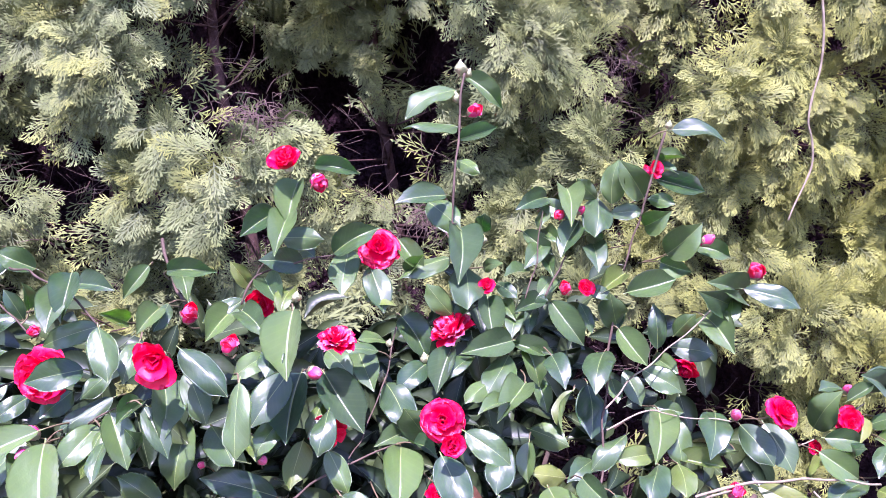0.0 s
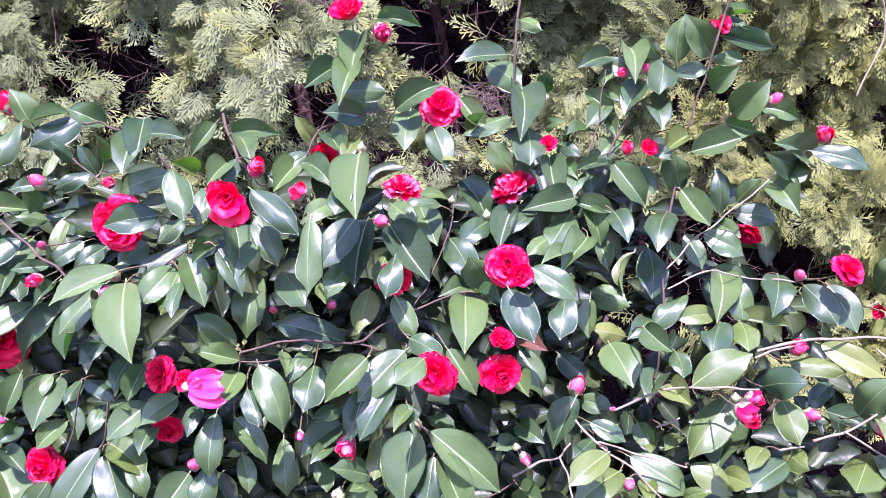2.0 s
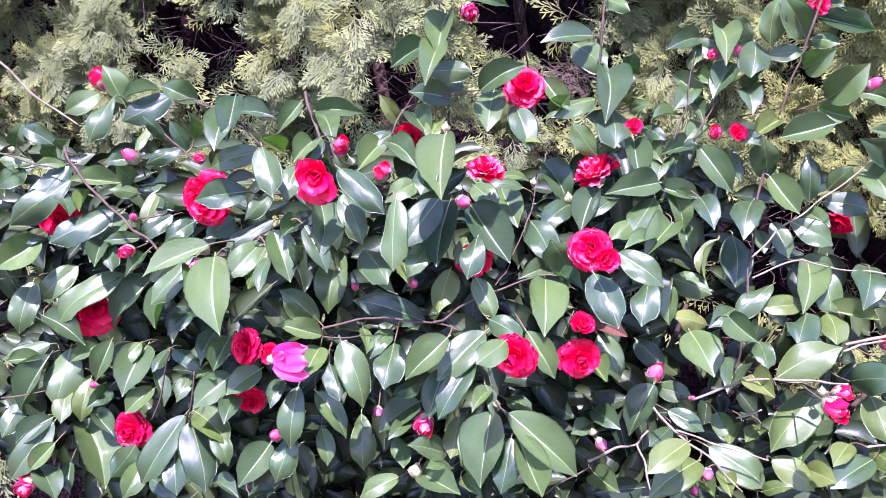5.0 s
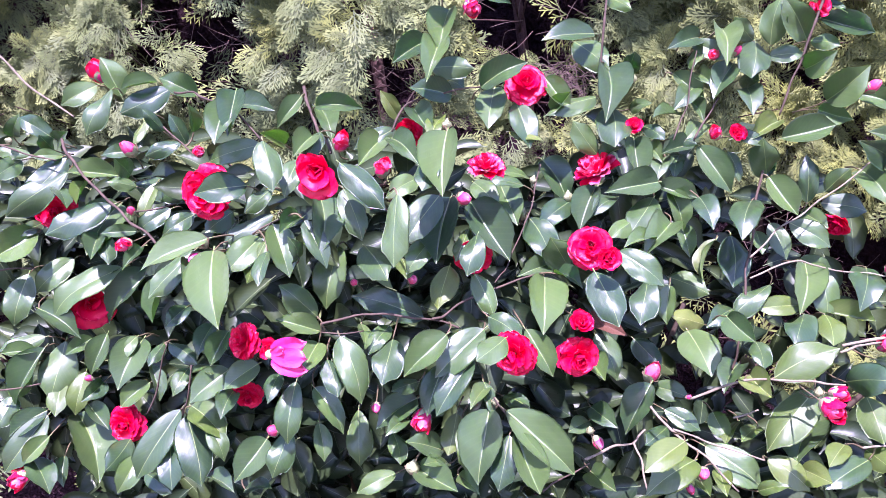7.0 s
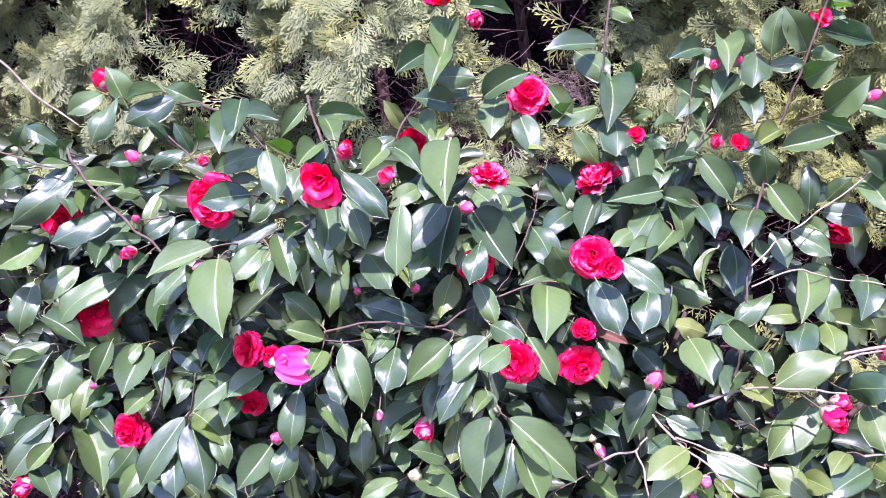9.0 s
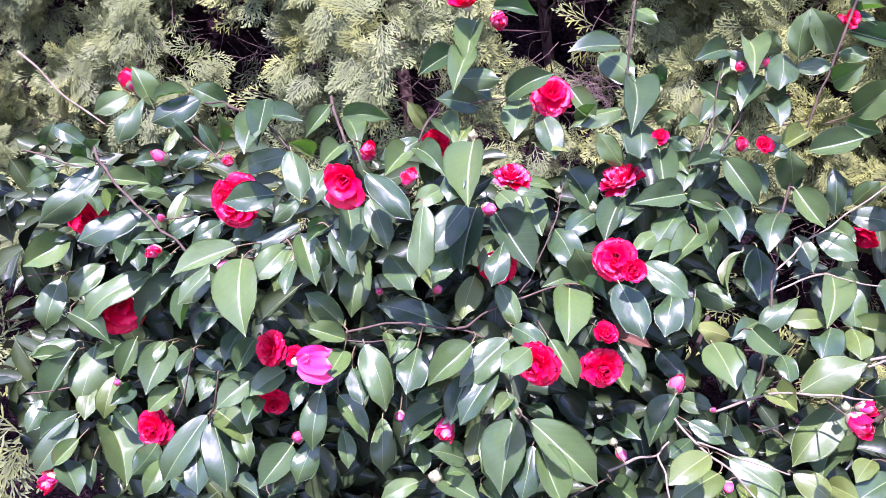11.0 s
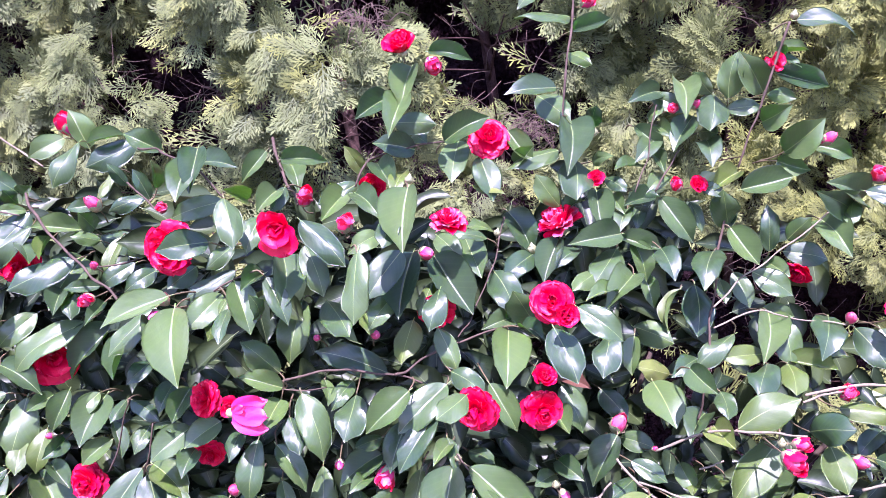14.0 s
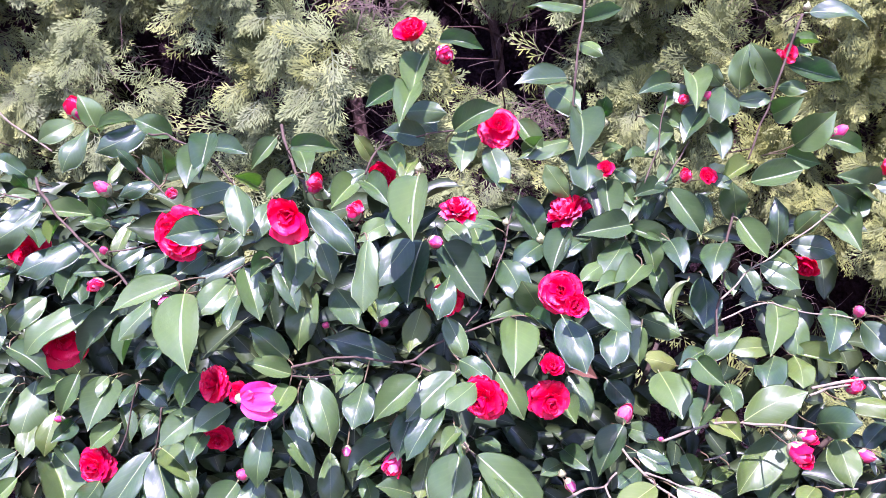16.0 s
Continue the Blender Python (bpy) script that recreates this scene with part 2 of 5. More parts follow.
# ---- thuja hedge ----
def spray_template(rng, sides, subs):
    """One flat fan of scale foliage, length 1 along +y, in the xy plane: (n,5,3) blunt fingers and their (n,) run along the fan."""
    fingers, runs = [], []

    def sag(y):
        return -0.16 * y * y

    def finger(x, y, ang, length, wide, run):
        dx, dy = math.sin(ang), math.cos(ang)
        px, py = dy, -dx
        lift = rng.uniform(-0.012, 0.012)
        row = []
        for f, w in ((0.0, -0.55), (0.0, 0.55), (0.68, 1.0), (1.0, 0.0), (0.68, -1.0)):
            qx, qy = x + dx * length * f + px * wide * w, y + dy * length * f + py * wide * w
            row.append((qx, qy, sag(qy) + lift * f + (0.010 if w == 0 else 0.0) - 0.25 * abs(qx) ** 2))
        fingers.append(row)
        runs.append(run)

    bend = rng.uniform(-0.25, 0.25)
    for k in range(5):
        v = k / 5
        finger(bend * v * v * 0.5, v, bend * v, 0.26, 0.019, v * 0.7)
    for k in range(sides):
        v = 0.08 + 0.84 * k / (sides - 1)
        sgn = 1 if k % 2 else -1
        ang = sgn * (0.80 - 0.30 * v + rng.uniform(-0.10, 0.10)) + bend * v
        length = (0.50 * (1 - v) ** 0.7 + 0.15) * rng.uniform(0.8, 1.15)
        x, y = bend * v * v * 0.5, v
        for q in range(2):
            a2 = ang - sgn * 0.16 * q
            finger(x + math.sin(ang) * length * 0.48 * q, y + math.cos(ang) * length * 0.48 * q, a2, length * 0.58, 0.019, 0.25 + 0.6 * q)
        n = max(2, int(round(subs * length / 0.5)))
        for s in range(n):
            f = 0.22 + 0.66 * s / n
            aa = ang + (0.55 if s % 2 else -0.55) * rng.uniform(0.8, 1.2)
            ll = length * (0.36 - 0.14 * f) * rng.uniform(0.85, 1.25) + 0.07
            finger(x + math.sin(ang) * length * f, y + math.cos(ang) * length * f, aa, ll, 0.0195, 0.45 + 0.5 * f)
    return np.array(fingers), np.array(runs)


def sprays_mesh(name, placed):
    """One mesh from placed sprays: (template, origin, axis, normal, size, random)."""
    vs, uv = [], []
    for (fingers, runs), o, ax, nm, size, rnd in placed:
        ax = ax / np.linalg.norm(ax)
        nm = nm - ax * (nm @ ax)
        nm = nm / (np.linalg.norm(nm) + 1e-9)
        sx = np.cross(ax, nm)
        m = np.stack([sx, ax, nm]) * size
        vs.append((fingers.reshape(-1, 3) @ m + o).reshape(-1, 5, 3))
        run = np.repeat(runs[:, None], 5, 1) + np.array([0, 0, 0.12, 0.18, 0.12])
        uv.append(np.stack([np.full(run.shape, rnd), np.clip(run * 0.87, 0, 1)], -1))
    v = np.concatenate(vs)
    uvs = np.concatenate(uv).reshape(-1, 2).astype(np.float32)
    n = len(v)
    me = bpy.data.meshes.new(name)
    me.vertices.add(n * 5)
    me.vertices.foreach_set("co", v.reshape(-1).astype(np.float32))
    base = np.arange(n, dtype=np.int32)[:, None] * 5
    tri = np.concatenate([base + [0, 1, 2], base + [0, 2, 4], base + [4, 2, 3]], 1).reshape(-1)
    me.loops.add(n * 9)
    me.loops.foreach_set("vertex_index", tri.astype(np.int32))
    me.polygons.add(n * 3)
    me.polygons.foreach_set("loop_start", np.arange(0, n * 9, 3, dtype=np.int32))
    me.update(calc_edges=True)
    layer = me.uv_layers.new(name="UVMap")
    layer.data.foreach_set("uv", uvs[tri].ravel())
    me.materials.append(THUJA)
    me.validate()
    return me


# bays where the face stands back and lies in the shade: x, z, half width, half height, depth
RECESSES = [
    (0.05, 1.80, 0.240, 0.220, 0.28),
    (0.79, 1.69, 0.153, 0.222, 0.10),
    (-0.55, 1.48, 0.158, 0.115, 0.06),
    (0.85, 1.12, 0.211, 0.211, 0.12),
]


def hedge_front(x, z):
    """How far back the hedge's face lies."""
    s = lambda v: min(1.0, max(0.0, v))
    y = 1.92 + 0.28 * s((-x - 0.30) / 0.6) + 0.10 * s((x - 0.8) / 0.5)
    for rx, rz, rw, rh, deep in RECESSES:
        y += deep * s(1.6 - 1.2 * (((x - rx) / rw) ** 2 + ((z - rz) / rh) ** 2))
    y -= 0.14 * s(1.5 - 1.5 * (((x + 0.30) / 0.22) ** 2 + ((z - 1.55) / 0.26) ** 2))
    return y - 0.12 * s((1.35 - z) / 0.3)


# hollows in the foliage, where the inside of the hedge shows: x, z, half width, half height
HOLLOWS = [
    (-0.19, 1.79, 0.052, 0.142),
    (-0.17, 1.69, 0.064, 0.051),
    (-0.52, 1.52, 0.070, 0.042),
    (-0.66, 1.53, 0.044, 0.037),
    (0.01, 1.70, 0.115, 0.046),
    (0.08, 1.63, 0.084, 0.036),
    (0.21, 1.57, 0.079, 0.074),
    (0.24, 1.78, 0.059, 0.057),
    (-0.63, 1.34, 0.059, 0.032),
    (0.41, 1.85, 0.039, 0.029),
    (0.75, 1.77, 0.061, 0.082),
    (0.78, 1.65, 0.055, 0.030),
    (0.90, 1.57, 0.051, 0.025),
    (1.18, 1.09, 0.030, 0.051),
    (0.91, 1.04, 0.042, 0.083),
    (-0.09, 1.40, 0.033, 0.051),
    (0.22, 1.39, 0.039, 0.031),
    (-0.74, 1.49, 0.028, 0.090),
    (-0.525, 1.44, 0.024, 0.060),
    (-0.114, 1.38, 0.050, 0.070),
    (-0.46, 1.50, 0.036, 0.040),
    (0.15, 1.52, 0.067, 0.065),
    (-0.08, 1.41, 0.039, 0.052),
    (0.82, 1.03, 0.096, 0.076),
    (0.66, 1.05, 0.100, 0.090),
    (0.95, 1.02, 0.090, 0.050),
    (0.86, 0.95, 0.160, 0.080),
    (1.10, 0.97, 0.090, 0.060),
]

# mats of dead brown shoots on the face: x, z, half width, half height, how far back
DRY_MATS = [
    (-0.095, 1.640, 0.085, 0.034, 1.85),
    (0.74, 1.75, 0.044, 0.100, 2.00),
    (0.281, 1.404, 0.045, 0.032, 1.93),
]


def build_hedge():
    rng = random.Random(11)
    hedge = new("hedge")
    hedge.location = (0, 2.3, 0)
    tagged(hedge, "dense clipped thuja hedge with yellow-green sprays and dark hollows", "hedge")
    off = np.array([0, 2.3, 0])
    fine = [spray_template(rng, 8, 4.2) for _ in range(9)]
    coarse = [spray_template(rng, 6, 2) for _ in range(3)]
    middle = [spray_template(rng, 7, 3) for _ in range(4)]

    def hollow(x, z):
        return min((((x - hx) / hw) ** 2 + ((z - hz) / hh) ** 2) for hx, hz, hw, hh in HOLLOWS)

    def mat(x, z):
        return min((((x - hx) / hw) ** 2 + ((z - hz) / hh) ** 2) for hx, hz, hw, hh, hy in DRY_MATS)

    # bulging boughs, on a jittered grid
    boughs = []
    step = 0.17
    z = 0.15
    row = 0
    while z < 2.26:
        x = -2.3 + (row % 2) * step / 2
        while x < 2.6:
            bx, bz = x + rng.uniform(-0.06, 0.06), z + rng.uniform(-0.06, 0.06)
            seen = -1.4 < bx < 1.72 and (0.45 if bx > 0.95 else 0.70 if bx > 0.6 else 0.66 if bx < -0.7 else 0.92) < bz < 2.05 and not (bz < 1.13 and -0.45 < bx < 0.6)
            if hollow(bx, bz) > 1.3 and rng.random() > 0.07:
                boughs.append((bx, bz, rng.uniform(0.070, 0.145), rng.uniform(-0.15, 0.15), seen))
            x += step if seen else step * 1.9
        z += step * 0.86 if 0.6 < z < 2.1 else step * 1.6
        row += 1
    groups = {}
    for bx, bz, r, dy, seen in boughs:
        cy = hedge_front(bx, bz) + dy + 0.06
        centre = np.array([bx, cy, bz])
        lean = np.array([rng.uniform(-0.5, 0.5), 0, rng.uniform(-0.7, 0.2)])
        tone = rng.random()
        key = (int((bx + 3) / 0.5), int(bz / 0.5))
        for _ in range(int((28 if seen else 4) * (r / 0.115) ** 2)):
            th, ph = rng.uniform(-1.45, 1.45), rng.uniform(-1.2, 1.35)
            d = np.array([math.sin(th) * math.cos(ph), -math.cos(th) * math.cos(ph), math.sin(ph)])
            tuft = centre + d * r * np.array([1.05, 0.95, 1.15]) * rng.uniform(0.55, 1.0)
            way = d * np.array([1.0, 0.55, 1.0]) + lean * 0.8 + np.array([rng.uniform(-0.5, 0.5), rng.uniform(-0.3, 0.1), rng.uniform(-0.6, 0.25)])
            way = way / np.linalg.norm(way)
            face = d * np.array([0.8, 0.8, 0.4]) + np.array([rng.uniform(-0.3, 0.3), -0.75, rng.uniform(0.0, 0.55)])
            shade = rng.random()
            for _ in range(rng.randint(3, 5)):
                size = rng.uniform(0.042, 0.076) * (1.0 if seen else 2.2)
                jit = np.array([rng.uniform(-1, 1), rng.uniform(-1, 1), rng.uniform(-1, 1)])
                o = tuft + jit * 0.024 - way * size * 0.6
                tip = o + way * size * 0.8
                if seen and (hollow(o[0], o[2]) < 1.1 or hollow(tip[0], tip[2]) < 0.9 or mat(o[0], o[2]) < 0.5):
                    continue
                ax = way + jit[::-1] * 0.28
                nm = face + np.array([rng.uniform(-.6, .6), rng.uniform(-.4, .4), rng.uniform(-.6, .6)])
                t = rng.choice(fine) if seen else rng.choice(coarse)
                groups.setdefault(key, []).append((t, o - off, ax, nm, size, min(0.999, max(0, 0.4 * tone + 0.3 * shade + 0.3 * rng.random()))))
    # a deeper, shaded layer behind the boughs
    for _ in range(2000):
        x, z = rng.uniform(-1.6, 1.8), rng.uniform(0.85, 2.15)
        if hollow(x, z) < 1.9:
            continue
        o = np.array([x, hedge_front(x, z) + rng.uniform(0.12, 0.30), z])
        ax = np.array([rng.uniform(-0.9, 0.9), rng.uniform(-0.9, 0.0), rng.uniform(-0.9, 0.5)])
        nm = np.array([rng.uniform(-0.8, 0.8), -0.6, rng.uniform(-0.3, 0.9)])
        groups.setdefault((int((x + 3) / 0.5), int(z / 0.5)), []).append((rng.choice(middle), o - off, ax, nm, rng.uniform(0.07, 0.11), rng.random() * 0.97))
    for k in range(230):
        x = rng.uniform(-2.35, 2.6)
        on_top = k % 2 == 0
        z = 2.24 if on_top else rng.uniform(0.1, 2.2)
        front = hedge_front(x, z)
        d = np.array([0, 0.1, 1.0]) if on_top else np.array([0, 1.0, 0.2])
        c = np.array([x, front + (rng.uniform(0.0, 0.62) if on_top else 0.6), z])
        for _ in range(24 if on_top else 8):
            jit = np.array([rng.uniform(-1, 1), rng.uniform(-1, 1), rng.uniform(-1, 1)])
            ax = d + jit * 0.7
            groups.setdefault((int((x + 3) / 0.5), 99), []).append((rng.choice(coarse), c + jit * 0.13 - off, ax, jit + d * 0.3, rng.uniform(0.14, 0.24), rng.random() * 0.95))
    for key in sorted(groups):
        part("bough", sprays_mesh("bough", groups[key]), hedge, "thuja bough with flat scaly sprays", "stuff")

    # trunks and limbs inside
    for k in range(12):
        x = -2.2 + k * 0.40 + rng.uniform(-0.08, 0.08)
        y = hedge_front(x, 1.5) + 0.33
        line = spline([(x, y, -0.05), (x + rng.uniform(-.06, .06), y, 0.6), (x + rng.uniform(-.07, .07), y + 0.02, 1.2), (x + rng.uniform(-.07, .07), y, 1.8), (x, y, 2.25)], 5)
        v, f = tube(line, 0.024, 0.008, 8, rng, 0.16)
        part("trunk", mesh_from("trunk", [q - Vector(off) for q in v], f, [HEDGE_BARK]), hedge, "brown hedge trunk")
        verts, faces = [], []
        for _ in range(26):
            z = rng.uniform(0.6, 2.1)
            a = Vector((x, y, z))
            b = Vector((x + rng.uniform(-0.28, 0.28), hedge_front(x, z) + rng.uniform(0.0, 0.12), z + rng.uniform(-0.02, 0.2)))
            mid = (a + b) / 2 + Vector((rng.uniform(-.05, .05), 0, rng.uniform(-.04, .02)))
            v, f = tube(spline([a, mid, b], 4), 0.0036, 0.0012, 5, rng, 0.1)
            faces += [tuple(i + len(verts) for i in q) for q in f]
            verts += [q - Vector(off) for q in v]
        part("limb", mesh_from("limb", verts, faces, [HEDGE_BARK]), hedge, "thin dead inner limbs", "stuff")

    # dry twigs in the hollows, and mats of dead shoots
    verts, faces = [], []
    for hx, hz, hw, hh, hy in DRY_MATS:
        for _ in range(80):
            x, z = hx + rng.gauss(0, 0.5) * hw, hz + rng.gauss(0, 0.5) * hh
            a = Vector((x, hy + rng.uniform(-0.05, 0.06), z))
            d = Vector((rng.uniform(-1, 1), rng.uniform(-0.6, 0.1), rng.uniform(-1, 0.3))).normalized() * rng.uniform(0.025, 0.085)
            mid = a + d * 0.5 + Vector((rng.uniform(-.014, .014), rng.uniform(-.006, .006), rng.uniform(0.0, .022)))
            v, f = tube(spline([a, mid, a + d], 3), 0.0011, 0.0005, 4)
            faces += [tuple(i + len(verts) for i in q) for q in f]
            verts += [q - Vector(off) for q in v]
    for hx, hz, hw, hh in HOLLOWS:
        for _ in range(int(7 * max(1, hw * hh / 0.004))):
            x, z = hx + rng.uniform(-1, 1) * hw, hz + rng.uniform(-1, 1) * hh
            y = hedge_front(hx, hz) + rng.uniform(-0.02, 0.16)
            d = Vector((rng.uniform(-1, 1), rng.uniform(-0.6, 0.3), rng.uniform(-0.9, 0.6))).normalized() * rng.uniform(0.04, 0.12)
            a = Vector((x, y, z))
            v, f = tube(spline([a, a + d * 0.5 + Vector((rng.uniform(-.014, .014), 0, rng.uniform(-.02, .02))), a + d], 3), 0.0010, 0.0004, 4)
            faces += [tuple(i + len(verts) for i in q) for q in f]
            verts += [q - Vector(off) for q in v]
    part("dry_twig", mesh_from("dry_twig", verts, faces, [DEAD_TWIG]), hedge, "fine dry brown twigs in the hollows", "stuff")

    # the dense dead inside: an added sheet, its brown darkened to stand for shade
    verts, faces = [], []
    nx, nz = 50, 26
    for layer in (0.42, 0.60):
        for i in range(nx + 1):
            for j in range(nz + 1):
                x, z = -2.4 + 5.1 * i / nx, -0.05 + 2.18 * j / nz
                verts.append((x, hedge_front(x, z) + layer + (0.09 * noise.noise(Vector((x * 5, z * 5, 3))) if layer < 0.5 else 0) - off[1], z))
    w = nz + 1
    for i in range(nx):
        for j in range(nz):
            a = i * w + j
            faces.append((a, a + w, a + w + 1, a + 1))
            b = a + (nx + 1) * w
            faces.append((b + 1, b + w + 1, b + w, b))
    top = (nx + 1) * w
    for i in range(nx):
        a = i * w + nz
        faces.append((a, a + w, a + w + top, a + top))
    part("inside", mesh_from("inside", verts, faces, [HEDGE_CORE_SHADE]), hedge, "sheet for the dead inner foliage, its brown darkened for shade", "stuff")


build_hedge()


def climbing_stem(radius, *points):
    rng = random.Random(5)
    v, f = tube(spline(points, 6), radius, radius * 0.75, 7, rng, 0.15)
    tagged(new("climbing_stem", mesh_from("climbing_stem", v, f, [BARK_PALE])), "pale thin woody stem hanging in the hedge", "stem")


climbing_stem(0.0028, (1.172, 1.834, 1.904), (1.183, 1.837, 1.817), (1.179, 1.836, 1.741), (1.161, 1.832, 1.677), (1.153, 1.831, 1.619), (1.166, 1.833, 1.574), (1.170, 1.834, 1.521), (1.153, 1.831, 1.476), (1.125, 1.825, 1.424), (1.111, 1.822, 1.391))
climbing_stem(0.003, (-1.101, 2.060, 1.479), (-1.052, 2.060, 1.435), (-1.004, 2.060, 1.377), (-0.951, 2.056, 1.340), (-0.891, 2.037, 1.304))

# ---- camellia ----
shrub = new("camellia_shrub")
shrub.location = (0.15, 1.45, 0)
tagged(shrub, "flowering camellia shrub with glossy dark green leaves and red blooms", "shrub")
ORIGIN = Vector(shrub.location)


def leaf_mesh(arch, fold, twist, wave, seed, mats=(LEAF, LEAF_UNDER), rows=24, cols=8, droop=0.0):
    """A camellia leaf, length 1 along +y, width 1 across x, upper side +z: pointed, toothed, folded along the rib, with a short stalk."""
    rng = random.Random(seed)
    phase, pw, sway = rng.random() * 6, rng.uniform(0.52, 0.68), rng.uniform(-0.07, 0.07)
    verts, uvs, faces, fm = [], [], [], []
    places = (-1, -0.9, -0.5, -0.09, 0, 0.09, 0.5, 0.9, 1) if cols == 8 else (-1, 0, 1)
    for side in (0, 1):
        for r in range(rows + 1):
            v = r / rows
            half = 0.5 * (v ** pw * (1 - v) ** 0.68) / ((pw / (pw + 0.68)) ** pw * (0.68 / (pw + 0.68)) ** 0.68)
            if r == 0:
                half = 0.02
            if v > 0.80:
                half *= 1 - 0.62 * ((v - 0.80) / 0.20) ** 0.8
            for u in places:
                tooth = (0.98 + 0.034 * (r % 2)) if abs(u) == 1 else 1.0
                x = u * half * tooth + sway * math.sin(v * math.pi)
                z = arch * 4 * v * (1 - v) + fold * abs(u) ** 1.3 * half * 1.15 + 0.10 * (abs(u) - u * u) * half + 1.9 * wave * math.sin(v * 8 + phase + 2 * u) * abs(u) * half + 0.008 * math.sin(v * 6 + phase * 2)
                z += twist * x * (v - 0.4) - 0.0045 * side - droop * max(0.0, v - 0.55) ** 2 * 3
                verts.append((x, v, z))
                uvs.append((u * 0.5 * half * 2 + 0.5, v))
        n0 = side * (rows + 1) * (cols + 1)
        for r in range(rows):
            for c in range(cols):
                a = n0 + r * (cols + 1) + c
                for q in ((a, a + 1, a + cols + 2), (a, a + cols + 2, a + cols + 1)):
                    faces.append(q if side == 0 else q[::-1])
                    fm.append(side)
    # rim between the two sides
    n0 = (rows + 1) * (cols + 1)
    for r in range(rows):
        for c, flip in ((0, True), (cols, False)):
            a, b = r * (cols + 1) + c, (r + 1) * (cols + 1) + c
            q = (a, b, b + n0, a + n0)
            faces.append(q[::-1] if flip else q)
            fm.append(1)
    # stalk
    s0 = len(verts)
    for y, rad, dz in ((-0.085, 0.013, -0.03), (0.02, 0.010, -0.006)):
        for k in range(4):
            a = k * math.pi / 2
            verts.append((math.cos(a) * rad * 1.8, y, dz + math.sin(a) * rad))
            uvs.append((0.5, 0.0))
    for k in range(4):
        a, b = s0 + k, s0 + (k + 1) % 4
        faces.append((a, b, b + 4, a + 4))
        fm.append(1)
    return mesh_from("leaf", verts, faces, mats, uvs, fm)


leaf_rng = random.Random(3)
LEAF_SHAPES = (
    (0.055, 0.10, 0.25, 0.03, 0.05), (0.080, 0.34, -0.35, 0.04, 0.16), (0.035, -0.10, 0.20, 0.05, 0.10), (0.100, 0.12, 0.45, 0.03, 0.20),
    (0.060, -0.18, -0.40, 0.05, 0.12), (0.045, 0.55, 0.10, 0.02, 0.00), (0.085, 0.05, 0.35, 0.06, 0.22), (0.030, 0.25, -0.25, 0.04, 0.08),
    (0.070, -0.12, 0.55, 0.05, 0.18), (0.050, 0.46, -0.10, 0.06, 0.25))
LEAF_MESHES = {tint: [leaf_mesh(a, f, t, w, k, mats, droop=d) for k, (a, f, t, w, d) in enumerate(LEAF_SHAPES[:n])]
               for tint, n, mats in (("green", 10, (LEAF, LEAF_UNDER)), ("fresh", 6, (LEAF_FRESH, LEAF_UNDER)), ("yellow", 5, (LEAF_YELLOW, LEAF_UNDER)), ("dead", 2, (DEAD, DEAD)))}
leaf_bases, branch_points, bloom_centres = [], [], []


def leaf_matrix(base, tip, width, turn):
    base, tip = Vector(base), Vector(tip)
    ax = tip - base
    length = ax.length
    ax.normalize()
    ref = Vector((0, -0.6, 0.8))
    nm = (ref - ax * ref.dot(ax)).normalized()
    q = ax.cross(nm)
    nm = nm * math.cos(radians(turn)) + q * math.sin(radians(turn))
    sx = ax.cross(nm)
    m = Matrix((sx * width * 0.94, ax * length, nm * length)).transposed().to_4x4()
    m.translation = base
    return m


def leaf(base, tip, width, turn, tint="green"):
    """One leaf from its stalk to its tip; turn: degrees about its length, 0 faces up and out."""
    ob = part("leaf", leaf_rng.choice(LEAF_MESHES[tint]), shrub, {"fresh": "fresh yellow-green leaf", "yellow": "yellowing pale leaf", "dead": "withered brown leaf"}.get(tint, ""))
    ob.matrix_basis = Matrix.Translation(-ORIGIN) @ leaf_matrix(base, tip, width, turn)
    leaf_bases.append((Vector(base), Vector(tip)))


branch_rng = random.Random(8)


def branch(radius, *points, pale=False):
    bent = [Vector(points[0])]
    for a, b in zip(points, points[1:]):
        a, b = Vector(a), Vector(b)
        k = (b - a).length * 0.05
        bent += [a.lerp(b, 0.5) + Vector([branch_rng.uniform(-k, k) for _ in range(3)]), b]
    line = spline(bent, 4)
    v, f = tube(line, radius * 1.35, radius, 7, branch_rng, 0.18)
    part("branch", mesh_from("branch", [q - ORIGIN for q in v], f, [BARK_PALE if pale else BARK]), shrub, "thin pale grey-brown twig" if pale else "thin brown twig")
    branch_points.extend(line)


